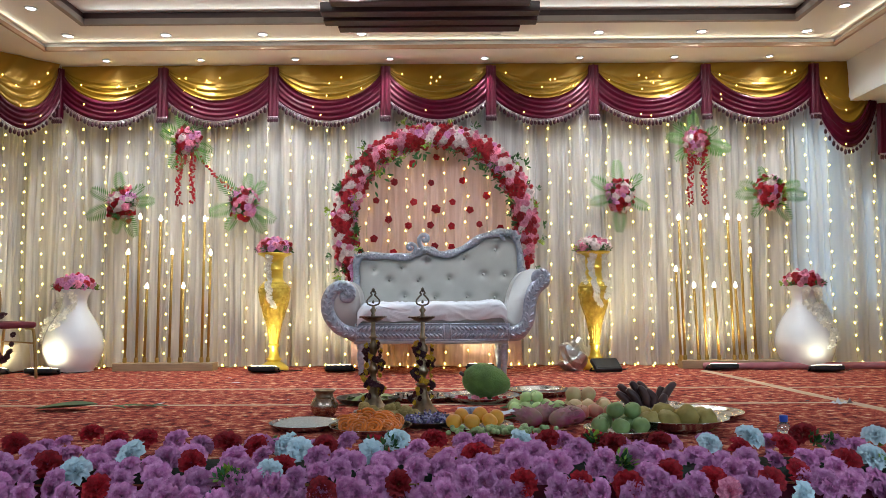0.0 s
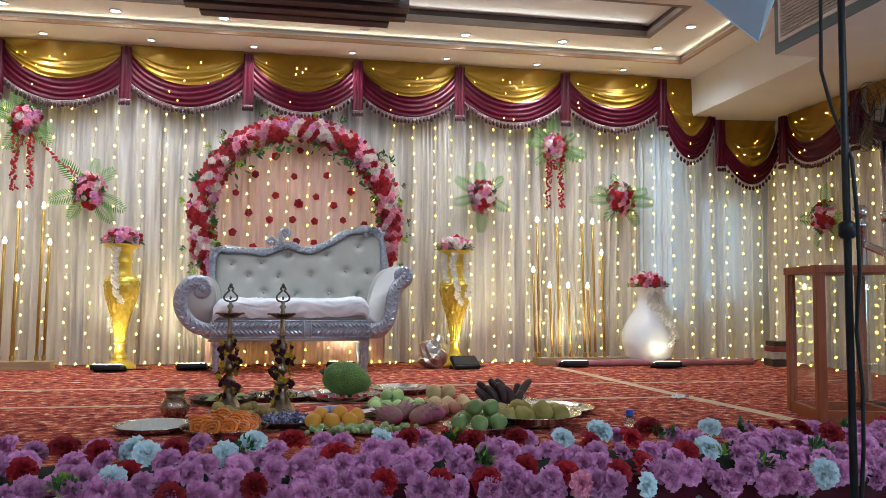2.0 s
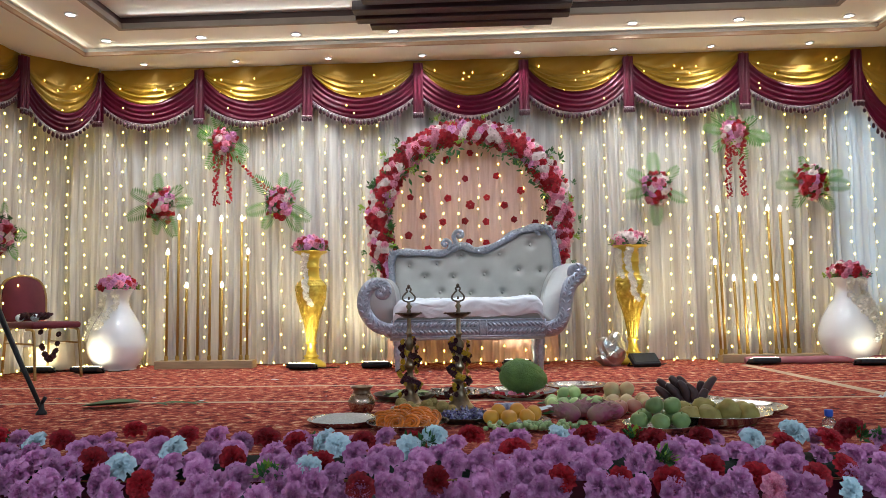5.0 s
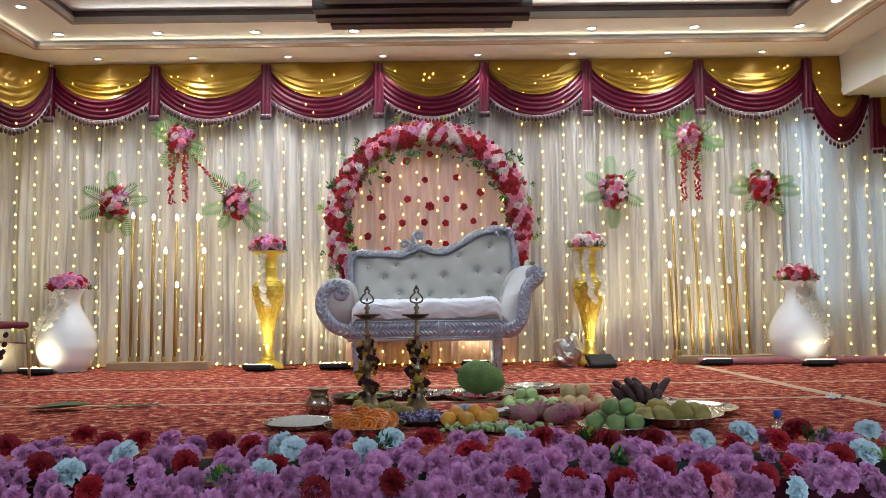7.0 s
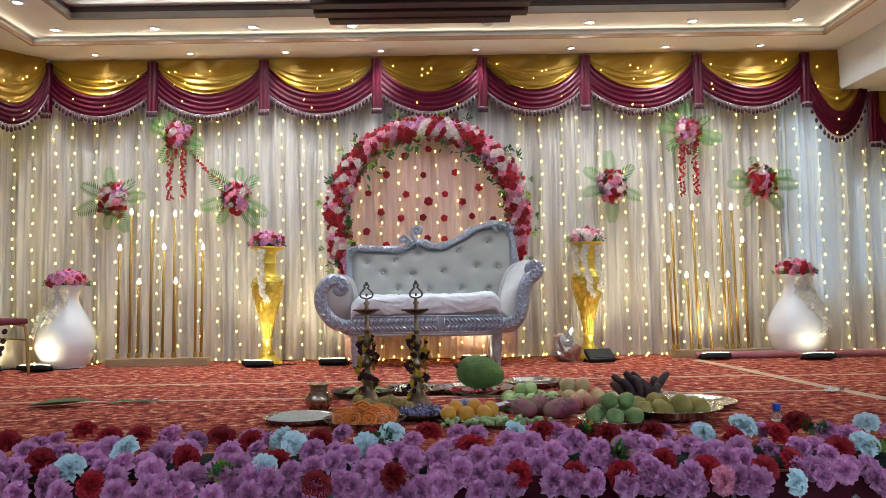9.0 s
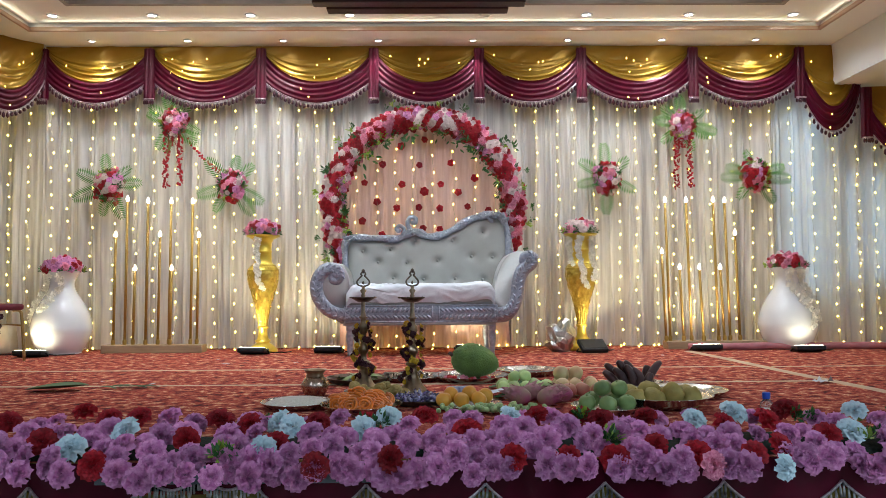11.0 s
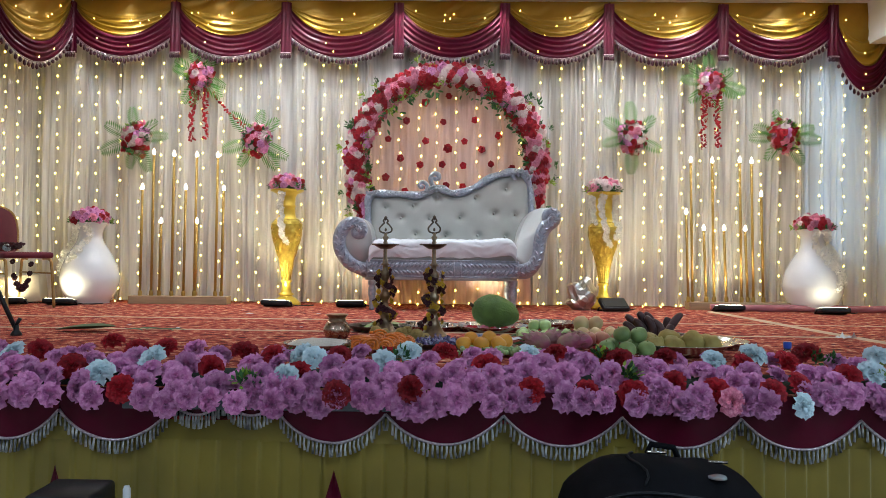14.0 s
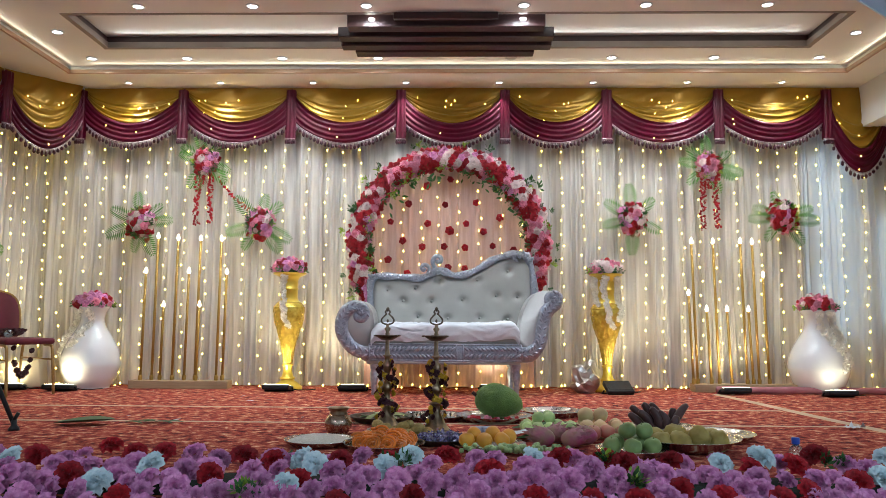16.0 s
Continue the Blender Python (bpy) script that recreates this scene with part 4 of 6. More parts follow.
def seat_cover(u, v):
    x = -0.625 + 1.31 * u
    k_ = v * 1.0
    if k_ < 0.3:
        y, z = -0.008 - 0.012 * math.sin(k_ * 10), 0.475 + 0.14 * k_ / 0.3
    else:
        y, z = -0.008 + 0.47 * (k_ - 0.3) / 0.7, 0.615 + 0.02 * math.sin((k_ - 0.3) * 4)
    q = y + z + 0.25 * noise.noise((x * 2.2, 0.0, 1.0))
    w = (0.42 - abs(noise.noise((x * 2.4, q * 9, 2.0)))) * 0.046 + (0.4 - abs(noise.noise((x * 5.5 + q * 4, q * 17, 5.0)))) * 0.024 - 0.018
    bulge = 0.02 * math.exp(-((x - 0.57) / 0.1) ** 2)
    e = min(1.0, u / 0.04, (1 - u) / 0.04)
    return (x, y - abs(w) * 0.9 - bulge * 0.6, z + w + bulge - 0.05 * (1 - e) ** 2)


part("seat_cover", sheet(bmesh.new(), seat_cover, 110, 36), M_CLOTH, sofa, "crumpled white cotton seat cover")
BK = 1.06


def bk(x, z):
    return 0.146 + (x - 0.146) * BK, 0.63 + (z - 0.63) * BK


top = crv([bk(a, b) for a, b in ((-0.637, 0.60), (-0.637, 0.838), (-0.637, 0.985), (-0.585, 1.045), (-0.49, 1.045), (-0.34, 1.040), (-0.19, 1.034), (-0.10, 1.07), (-0.05, 1.10), (0.02, 1.09), (0.093, 1.058), (0.2, 1.062), (0.33, 1.12), (0.46, 1.20), (0.568, 1.235), (0.676, 1.25), (0.75, 1.225), (0.795, 1.11), (0.816, 0.903), (0.82, 0.62))], 6)


def back_top(x):
    best = 0.0
    for (a, za), (b, zb) in zip(top, top[1:]):
        if min(a, b) <= x <= max(a, b) and abs(b - a) > 1e-6:
            best = max(best, za + (zb - za) * (x - a) / (b - a))
    return best or 0.7


buttons = [bk(0.00216 * (a - 557), 1.227 - 0.00216 * (b - 60)) for a, b in ((333, 200), (447, 193), (548, 158), (702, 158), (828, 122), (397, 245), (514, 247), (640, 240), (779, 223), (866, 227), (459, 310), (582, 316), (712, 314), (824, 318))]


def tuft(u, v):
    x0, x1 = top[0][0] + 0.012, top[-1][0] - 0.012
    x = x0 + (x1 - x0) * u
    z = 0.50 + (back_top(x) - 0.03 - 0.50) * v
    d = 0.0
    for bx, bz in buttons:
        q = (x - bx) ** 2 + (z - bz) ** 2
        d += 0.030 * math.exp(-q / 0.0011) + 0.012 * math.exp(-q / 0.006)
    e = min(1.0, u / 0.05, (1 - u) / 0.05, (1 - v) / 0.08)
    return (x, 0.36 + 0.07 * (z - 0.5) + d + 0.04 * (1 - max(0, e)) ** 2 + 0.004 * noise.noise((x * 8, z * 8, 0)), z)


part("backrest", sheet(bmesh.new(), tuft, 110, 60), M_LEATHER, sofa)
part("back_panel", plate_shape(bmesh.new(), [(a, b - 0.01) for a, b in top[::2]], 0.45, 0.49), M_LEATHER_EDGE, sofa)
for bx, bz in buttons:
    part("button", ball(bmesh.new(), (bx, 0.36 + 0.07 * (bz - 0.5) + 0.028, bz), (0.014, 0.009, 0.014), 1), M_LEATHER, sofa)
bm = tubed([(a, 0.385 + 0.06 * (b - 0.5), b) for a, b in top], [0.034 + 0.006 * math.sin(0.6 * i) for i in range(len(top))], 10)
bf = part("back_frame", bm, M_SILVER, sofa, "silver carved back frame")
bm = bmesh.new()
sc = [(-0.13, 1.06), (-0.115, 1.12), (-0.155, 1.15), (-0.185, 1.125), (-0.165, 1.10), (-0.15, 1.12)]
tube(bm, [(a, 0.40, b) for a, b in crv([bk(*p) for p in sc])], 0.019, 8)
part("crest_scroll", bm, M_SILVER, bf)
bm = bmesh.new()
sc = [(-0.02, 1.07), (-0.065, 1.12), (-0.085, 1.18), (-0.055, 1.225), (-0.015, 1.215), (-0.012, 1.18), (-0.04, 1.175), (-0.045, 1.195)]
tube(bm, [(a, 0.40, b) for a, b in crv([bk(*p) for p in sc])], 0.022, 8)
part("crest_scroll", bm, M_SILVER, bf)
bm = bmesh.new()
for i in range(-2, 3):
    cx, cz = bk(0.72 + 0.035 * i, 1.245 - 0.012 * i * i)
    ball(bm, (cx, 0.385, cz), (0.022, 0.02, 0.04), 1, Matrix.Rotation(0.4 * i, 4, "Y"))
    cx, cz = bk(-0.60 + 0.022 * i, 1.045)
    ball(bm, (cx, 0.385, cz), (0.014, 0.02, 0.026), 1, Matrix.Rotation(0.3 * i, 4, "Y"))
tagged(part("crest_leaves", bm, M_SILVER, bf), kind="stuff")
bm = bmesh.new()
leaf_row(bm, [p for p in top[6:-6]], 0.355, 0.026, 62)
tagged(part("leaf_carving", bm, M_SILVER, bf), kind="stuff")


# ---- vases ----
def jasmine(parent, path, radius, n, spread, seed):
    """A drooping spray of five-petalled blossom along (x, z) pairs, lying on the round body."""
    rng = random.Random(seed)
    bm = bmesh.new()
    line = spline([(a, 0, b) for a, b in path], 8)

    def at(v):
        q = min(v, 0.999) * (len(line) - 1)
        j = int(q)
        p = line[j].lerp(line[j + 1], q - j)
        r = radius(p.z)
        return Vector((p.x, -math.sqrt(max(0.0, r * r - p.x * p.x)) - 0.018, p.z))
    tube(bm, [at(i / 14) for i in range(15)], 0.0018, 4)
    for i in range(int(n * 1.6)):
        p = at((i + rng.random()) / (n * 1.6)) + Vector((rng.uniform(-1, 1) * spread, -0.022 * rng.random(), rng.uniform(-1, 1) * spread * 0.6))
        nrm = Vector((rng.uniform(-.7, .7), -1, rng.uniform(-.7, .5))).normalized()
        sd = nrm.cross(Vector((0, 0, 1))).normalized()
        up = sd.cross(nrm)
        c = bm.verts.new(p)
        r = rng.uniform(0.017, 0.027)
        a0 = rng.uniform(0, 6.3)
        for k_ in range(5):
            a = a0 + 1.2566 * k_
            pts = [p + r * q_ * (sd * math.cos(a + da) + up * math.sin(a + da)) + nrm * r * 0.3 * q_ for da, q_ in ((-0.42, 0.75), (0.0, 1.0), (0.42, 0.75))]
            bm.faces.new([c] + [bm.verts.new(q_) for q_ in pts])
    part("jasmine_spray", bm, M_JASMINE, parent, "hanging spray of white blossom", smooth=False)


def profile_radius(prof):
    def radius(z):
        for (r0, z0), (r1, z1) in zip(prof, prof[1:]):
            if z0 <= z <= z1 and z1 > z0:
                return r0 + (r1 - r0) * (z - z0) / (z1 - z0)
        return prof[-1][0]
    return radius


def top_flowers(x, y, z, r, cols, label, white_rim=False):
    t = thing("flower_bunch", label, "flowers", "flower bunches on the vases", m=pose(x, y, z))
    part("foam_core", ball(bmesh.new(), (0, 0, 0.03), (r * 0.8, r * 0.8, r * 0.42), 2), M_LEAF, t)
    for i in range(42):
        a, b = math.acos(1 - (i + 0.5) / 42), i * 2.39996
        n = Vector((math.sin(a) * math.cos(b), math.sin(a) * math.sin(b), math.cos(a)))
        p = Vector((n.x * r * 0.92, n.y * r * 0.92, n.z * r * 0.62 + 0.02))
        c = random.choice(["white", "white", cols[0]]) if white_rim and a > 0.9 else random.choice(cols)
        shared("rose", random.choice(ROSE[c]), t, facing(p, n + Vector((0, -.2, .1)), random.uniform(0.032, 0.048), random.uniform(0, 6)))
    for i in range(11):
        a = random.uniform(0, 6.3)
        shared("leaf_sprig", random.choice(SPRIG), t, facing((r * math.cos(a), r * math.sin(a), 0.02), (math.cos(a), math.sin(a), 0.35), 0.065, 0))


GV = [(0, 0), (0.138, 0), (0.142, 0.015), (0.132, 0.035), (0.10, 0.062), (0.068, 0.082), (0.058, 0.092), (0.072, 0.10), (0.072, 0.112), (0.054, 0.122), (0.044, 0.16), (0.040, 0.215), (0.052, 0.225), (0.052, 0.238), (0.04, 0.245)]
GB = [(0.04, 0.245), (0.052, 0.33), (0.082, 0.46), (0.116, 0.58), (0.140, 0.67), (0.149, 0.73), (0.142, 0.785), (0.108, 0.825)]
GN = [(0.108, 0.825), (0.088, 0.84), (0.080, 0.87), (0.078, 0.94), (0.084, 0.945), (0.084, 0.955), (0.078, 0.96), (0.080, 1.03), (0.098, 1.065), (0.150, 1.088), (0.158, 1.094), (0.156, 1.106), (0.10, 1.108), (0.0, 1.104)]
for x, cols, wr in ((-1.525, ["pink", "lilac", "lilac", "red"], False), (1.50, ["pink", "red", "white"], True)):
    v = thing("gold_vase", "tall embossed gold vase with a narrow foot", "vase", "gold vases", m=pose(x, 7.52, 0))
    part("foot", lathed(GV, 28), M_BRASSGOLD, v)
    prof = [(p.x, p.z) for p in spline([(a, 0, b) for a, b in GB], 9)]
    bd = lathed(prof, 96)
    for w in bd.verts:
        a, z = math.atan2(w.co.y, w.co.x), w.co.z
        band = max(0.0, 1 - abs((z - 0.60) / 0.17) ** 4)
        leaf = math.cos(4 * a + 2.2 * math.sin(26 * z)) * math.cos(22 * (z - 0.6) + 1.5 * math.sin(8 * a))
        ring = 0.006 * (math.exp(-((z - 0.775) / 0.006) ** 2) + math.exp(-((z - 0.42) / 0.006) ** 2))
        k_ = 1 + (0.009 * band * max(-0.3, min(0.7, 2.2 * leaf)) + ring + 0.004 * math.sin(16 * a) * (z < 0.40)) / max(0.04, math.hypot(w.co.x, w.co.y))
        w.co.x, w.co.y = w.co.x * k_, w.co.y * k_
    part("body", bd, M_EMBOSS, v, "embossed gold body")
    part("neck", lathed(GN, 32), M_BRASSGOLD, v)
    rad = profile_radius(prof + GN[:9])
    jasmine(v, ((-0.02, 1.08), (-0.045, 0.98), (-0.03, 0.86), (-0.01, 0.72), (0.02, 0.60)), rad, 62, 0.022, 3)
    if wr:
        jasmine(v, ((0.07, 1.08), (0.10, 0.98), (0.09, 0.86), (0.115, 0.75), (0.10, 0.66)), rad, 52, 0.022, 8)
        jasmine(v, ((-0.10, 1.08), (-0.12, 1.0), (-0.10, 0.90), (-0.09, 0.80)), rad, 34, 0.02, 9)
    top_flowers(x, 7.52, 1.108, 0.150, cols, "bunch of pink and red roses on the gold vase", wr)
WV = [(p.x, p.z) for p in spline([(0.0, 0, 0.0), (0.165, 0, 0.0), (0.180, 0, 0.015), (0.228, 0, 0.09), (0.262, 0, 0.19), (0.266, 0, 0.26), (0.240, 0, 0.37), (0.185, 0, 0.48), (0.132, 0, 0.57), (0.108, 0, 0.64), (0.116, 0, 0.70), (0.150, 0, 0.762), (0.140, 0, 0.768), (0.09, 0, 0.70), (0.0, 0, 0.68)], 5)]
for x, sg in ((-3.42, -1), (3.475, 1)):
    v = thing("white_vase", "large round white ceramic vase with hanging blossom", "vase", "white vases", m=pose(x, 7.52, 0))
    part("body", lathed(WV, 48), M_WHITEVASE, v)
    rad = profile_radius(WV[1:-12])
    jasmine(v, ((sg * 0.06, 0.75), (sg * 0.12, 0.64), (sg * 0.19, 0.52), (sg * 0.25, 0.40), (sg * 0.275, 0.26)), rad, 58, 0.028, 4)
    jasmine(v, ((sg * -0.04, 0.75), (sg * -0.04, 0.62), (sg * 0.03, 0.50), (sg * 0.10, 0.40)), rad, 46, 0.03, 6)
    if sg > 0:
        jasmine(v, ((0.03, 0.60), (0.10, 0.46), (0.14, 0.34), (0.11, 0.22)), rad, 44, 0.03, 12)
    top_flowers(x, 7.52, 0.766, 0.165, ["pink", "lilac", "pink", "red"] if sg < 0 else ["red", "pink", "pink", "white"], "bunch of pink and red roses on the white vase")

# ---- candle stands ----
CANDLE = [(0.0, 0.0), (0.010, 0.002), (0.0165, 0.016), (0.016, 0.028), (0.008, 0.05), (0.0, 0.062)]
for x0, x1, rows in ((-3.02, -2.11, ((-2.93, 1.16), (-2.83, 1.50), (-2.76, 0.835), (-2.626, 1.48), (-2.517, 1.16), (-2.42, 1.48), (-2.398, 0.835), (-2.209, 1.475), (-2.155, 1.155))),
                     (2.33, 3.26, ((2.285, 0.969), (2.33, 1.465), (2.541, 1.465), (2.788, 1.465), (2.907, 1.46), (3.01, 1.147), (2.453, 0.816), (2.651, 0.816), (2.86, 0.816)))):
    st = thing("candle_stand", "row of tall gold rods with electric candles on a plank", "candle stand", "candle stands", m=pose((x0 + x1) / 2, 7.56, 0))
    cx = (x0 + x1) / 2
    part("plank", boxed(x0 - cx - 0.02, x1 - cx + 0.02, -0.07, 0.09, 0.0, 0.075, bevel=0.006), M_PLANK, st, "pale wooden base plank", smooth=False)
    for i, (x, z) in enumerate(rows):
        lean = 0.028 if x > 0 else -0.012
        bx, y = x - cx + lean, 0.02 * (i % 3 - 1)
        rod = part("rod", tubed([(bx, y, 0.07), (x - cx, y, z - 0.062)], 0.0125, 10), M_POLE, st)
        part("socket", lathed([(0.017, 0.07), (0.019, 0.09), (0.019, 0.115), (0.014, 0.125)], 12, (bx, y, 0)), M_POLE, rod)
        part("candle_bulb", lathed(CANDLE, 12, (x - cx, y, z - 0.062)), M_FLAME, rod, "glowing candle bulb")


# ---- brass oil lamps ----
M_MARIGOLD = mat("marigold", (0.62, 0.42, 0.02), (0.45, 0.27, 0.01), 0.7, scale=30, vary=0.2)
M_DARKFLOWER = mat("dark_red_flower", (0.07, 0.008, 0.018), (0.03, 0.004, 0.008), 0.7, scale=30, vary=0.3)
PUFF = {}
for nm, m_ in (("yellow", M_MARIGOLD), ("dark", M_DARKFLOWER)):
    PUFF[nm] = mesh("garland_flower", bloom(500, 5, 0.08, 16, 0.5), m_)
LP = [(0, 0), (0.082, 0), (0.085, 0.012), (0.078, 0.022), (0.058, 0.045), (0.038, 0.085), (0.026, 0.115), (0.030, 0.122), (0.024, 0.13), (0.02, 0.15), (0.042, 0.165), (0.042, 0.172), (0.022, 0.18), (0.018, 0.215), (0.030, 0.235),
      (0.034, 0.25), (0.020, 0.27), (0.014, 0.29), (0.026, 0.30), (0.015, 0.31), (0.018, 0.34), (0.032, 0.365), (0.028, 0.39), (0.014, 0.405), (0.016, 0.43), (0.028, 0.437), (0.016, 0.445), (0.012, 0.47), (0.012, 0.53)]
BOWL = [(0, 0.528), (0.03, 0.53), (0.055, 0.545), (0.072, 0.556), (0.074, 0.562), (0.05, 0.553), (0.0, 0.545)]
FIN = [(0.010, 0.548), (0.014, 0.57), (0.009, 0.58), (0.020, 0.60), (0.009, 0.612), (0.011, 0.625), (0, 0.626)]
for x, y, sd in ((-0.32, 4.73, 1), (-0.03, 4.62, 2)):
    lp = thing("oil_lamp", "tall tarnished brass oil lamp draped with flower garland", "oil lamp", "brass oil lamps", m=pose(x, y, 0.018, 0, 0, 10 * sd) @ Matrix.Diagonal((1, 1, 0.965, 1)))
    part("stem", lathed(LP, 24), M_BRASS, lp)
    bm = lathed(BOWL, 30)
    for i in range(5):
        a = 6.283 * i / 5 + 0.3
        ball(bm, (0.072 * math.cos(a), 0.072 * math.sin(a), 0.558), (0.014, 0.014, 0.006), 1)
    part("bowl", bm, M_DARKBRASS, lp)
    part("finial_stem", lathed(FIN, 16), M_BRASS, lp)
    bm = bmesh.new()
    loop = [(0.0, 0.625), (0.03, 0.635), (0.036, 0.655), (0.022, 0.675), (0.008, 0.69), (0.014, 0.70), (0.008, 0.712)]
    for s in (-1, 1):
        tube(bm, [(s * a, 0, b) for a, b in crv(loop)], 0.0055, 6)
    ball(bm, (0, 0, 0.648), (0.008, 0.006, 0.012), 1)
    ball(bm, (0, 0, 0.718), (0.012, 0.008, 0.016), 1)
    part("finial", bm, M_DARKBRASS, lp)
    rng = random.Random(sd)
    for i in range(46):
        v = i / 46
        a = 2 * math.pi * 2.3 * v + sd
        r = 0.040 + 0.022 * v + rng.uniform(-0.006, 0.008)
        n = Vector((math.cos(a), math.sin(a), 0.2))
        shared("garland_flower", PUFF["yellow" if (i // 3) % 3 == 0 else "dark"], lp, facing((r * n.x, r * n.y, 0.40 - 0.34 * v), n, rng.uniform(0.015, 0.023), rng.uniform(0, 6)))
    for i in range(30):
        v = i / 30
        n = Vector((rng.choice((-1, 1)) * 0.9, -0.5, 0.1))
        shared("garland_flower", PUFF["yellow" if rng.random() < 0.35 else "dark"], lp, facing((n.x * 0.036 + rng.uniform(-.012, .012), -0.035, 0.40 - 0.32 * v), n, rng.uniform(0.014, 0.021), rng.uniform(0, 6)))
    part("saucer", lathed([(0, -0.016), (0.09, -0.016), (0.112, -0.004), (0.114, 0.0), (0.088, -0.010), (0, -0.010)], 30), M_DARKBRASS, lp)

# ---- plates and offerings ----
def plate(x, y, r, h, label, material=None, deep=False):
    prof = [(0, 0.0), (r * 0.80, 0.0), (r * 0.93, h * 0.55), (r, h), (r * 1.01, h + 0.003), (r * 0.985, h), (r * 0.9, h * 0.5), (r * 0.78, 0.005), (0, 0.005)]
    if deep:
        prof = [(0, 0.0), (r * 0.62, 0.0), (r * 0.82, h * 0.45), (r * 0.92, h * 0.9), (r, h), (r * 1.01, h + 0.004), (r * 0.90, h * 0.92), (r * 0.79, h * 0.45), (r * 0.6, 0.006), (0, 0.006)]
    return piece("plate", lathed(prof, 44), material or M_STEEL, label, "plate", "offering plates", m=pose(x, y, 0.002))


def heap(name, label, category, items, group=""):
    """A loose group lying on a plate or the carpet: (mesh, matrix) pairs, one part each."""
    t = thing(name, label, category, group)
    for nm, me, m in items:
        shared(nm, me, t, m)
    return t


def fruit_mesh(name, material, r, squash=1.0, stem=True, lump=0.03, seed=0):
    bm = ball(bmesh.new(), (0, 0, 0), 1.0, 3)
    for v in bm.verts:
        d = v.co.normalized()
        k_ = 1 + lump * noise.noise(d * 1.6 + Vector((seed, 0, 0)))
        dip = 0.16 * math.exp(-((1 - d.z) / 0.06)) + 0.06 * math.exp(-((1 + d.z) / 0.06))
        v.co = Vector((d.x * r * k_, d.y * r * k_, d.z * r * squash * k_ - r * dip * (1 if d.z > 0 else -1)))
    if stem:
        tube(bm, [(0, 0, r * squash * 0.8), (0.002, 0, r * squash * 1.06)], 0.003, 5)
    return mesh(name, bm, material)


M_GUAVA = mat("guava_green", (0.26, 0.36, 0.12), (0.15, 0.21, 0.06), 0.45, scale=12, vary=0.15)
M_LIME = mat("pale_apple_green", (0.52, 0.62, 0.26), (0.36, 0.48, 0.17), 0.4, scale=12, vary=0.2)
M_MANGO = mat("blush_mango", (0.66, 0.58, 0.28), (0.58, 0.34, 0.18), 0.45, scale=9, vary=0.15)
M_ORANGE = mat("ripe_orange", (0.72, 0.36, 0.03), (0.62, 0.26, 0.02), 0.42, scale=10, bump=0.1, bscale=300, vary=0.1)
M_APPLE = mat("red_apple", (0.45, 0.10, 0.09), (0.50, 0.28, 0.16), 0.35, scale=9)
M_DRAGON = mat("dragonfruit", (0.38, 0.07, 0.18), (0.27, 0.20, 0.11), 0.5, scale=10, vary=0.1)
M_JACK = mat("jackfruit_rind", (0.15, 0.25, 0.045), (0.07, 0.13, 0.024), 0.65, scale=8, bump=1.0, bscale=150)
M_BANANA = mat("dark_red_banana", (0.085, 0.035, 0.032), (0.045, 0.02, 0.02), 0.45, scale=9, stretch=(1, 1, 0.3), vary=0.2)
M_JALEBI = mat("orange_jalebi", (0.78, 0.22, 0.02), (0.50, 0.11, 0.012), 0.28, scale=20, bump=0.15, vary=0.15)
M_LADDOO = mat("yellow_laddoo", (0.42, 0.32, 0.10), (0.30, 0.20, 0.05), 0.75, scale=40, bump=0.8, bscale=130, vary=0.15)
M_BROWNFRUIT = mat("khaki_fruit", (0.40, 0.31, 0.08), (0.26, 0.19, 0.04), 0.6, scale=14, bump=0.3, bscale=60)
M_RICE = mat("white_rice", (0.84, 0.82, 0.76), (0.62, 0.58, 0.50), 0.8, scale=120, bump=1.0, bscale=260)
M_GRAPE = mat("green_grape", (0.36, 0.46, 0.20), (0.28, 0.38, 0.15), 0.3, scale=12, vary=0.15)
M_TOFFEE = mat("purple_foil", (0.10, 0.06, 0.28), (0.45, 0.45, 0.55), 0.25, 0.5, scale=50, vary=0.5)
M_COPPER = mat("copper_brass", (0.52, 0.40, 0.31), (0.36, 0.25, 0.18), 0.25, 0.95, scale=14, bump=0.1, bscale=40)
M_FOIL = mat("silver_foil", (0.75, 0.75, 0.73), (0.5, 0.48, 0.4), 0.28, 0.9, scale=12, bump=0.5, bscale=30)
M_BLUECAP = mat("blue_plastic", (0.02, 0.07, 0.42), None, 0.35)

plate(-0.62, 4.25, 0.185, 0.028, "steel plate heaped with white rice")
bm = lathed([(0, 0.044), (0.05, 0.043), (0.10, 0.038), (0.135, 0.030), (0.160, 0.020), (0.164, 0.012), (0, 0.004)], 36)
for v in bm.verts:
    v.co.z += 0.004 * noise.noise(v.co * 30)
piece("rice", bm, M_RICE, "layer of white rice on a steel plate", "rice", m=pose(-0.62, 4.25, 0.006))
pt = thing("water_pot", "small copper water pot with a flared rim", "pot", m=pose(-0.59, 4.66, 0))
part("body", lathed([(0, 0), (0.05, 0), (0.062, 0.012), (0.078, 0.045), (0.078, 0.07), (0.06, 0.10), (0.05, 0.108)], 30), M_COPPER, pt)
part("neck", lathed([(0.05, 0.108), (0.052, 0.116), (0.046, 0.124), (0.062, 0.143), (0.066, 0.148), (0.058, 0.146), (0.04, 0.12), (0.0, 0.10)], 30), M_BRASS, pt, "brass rim")

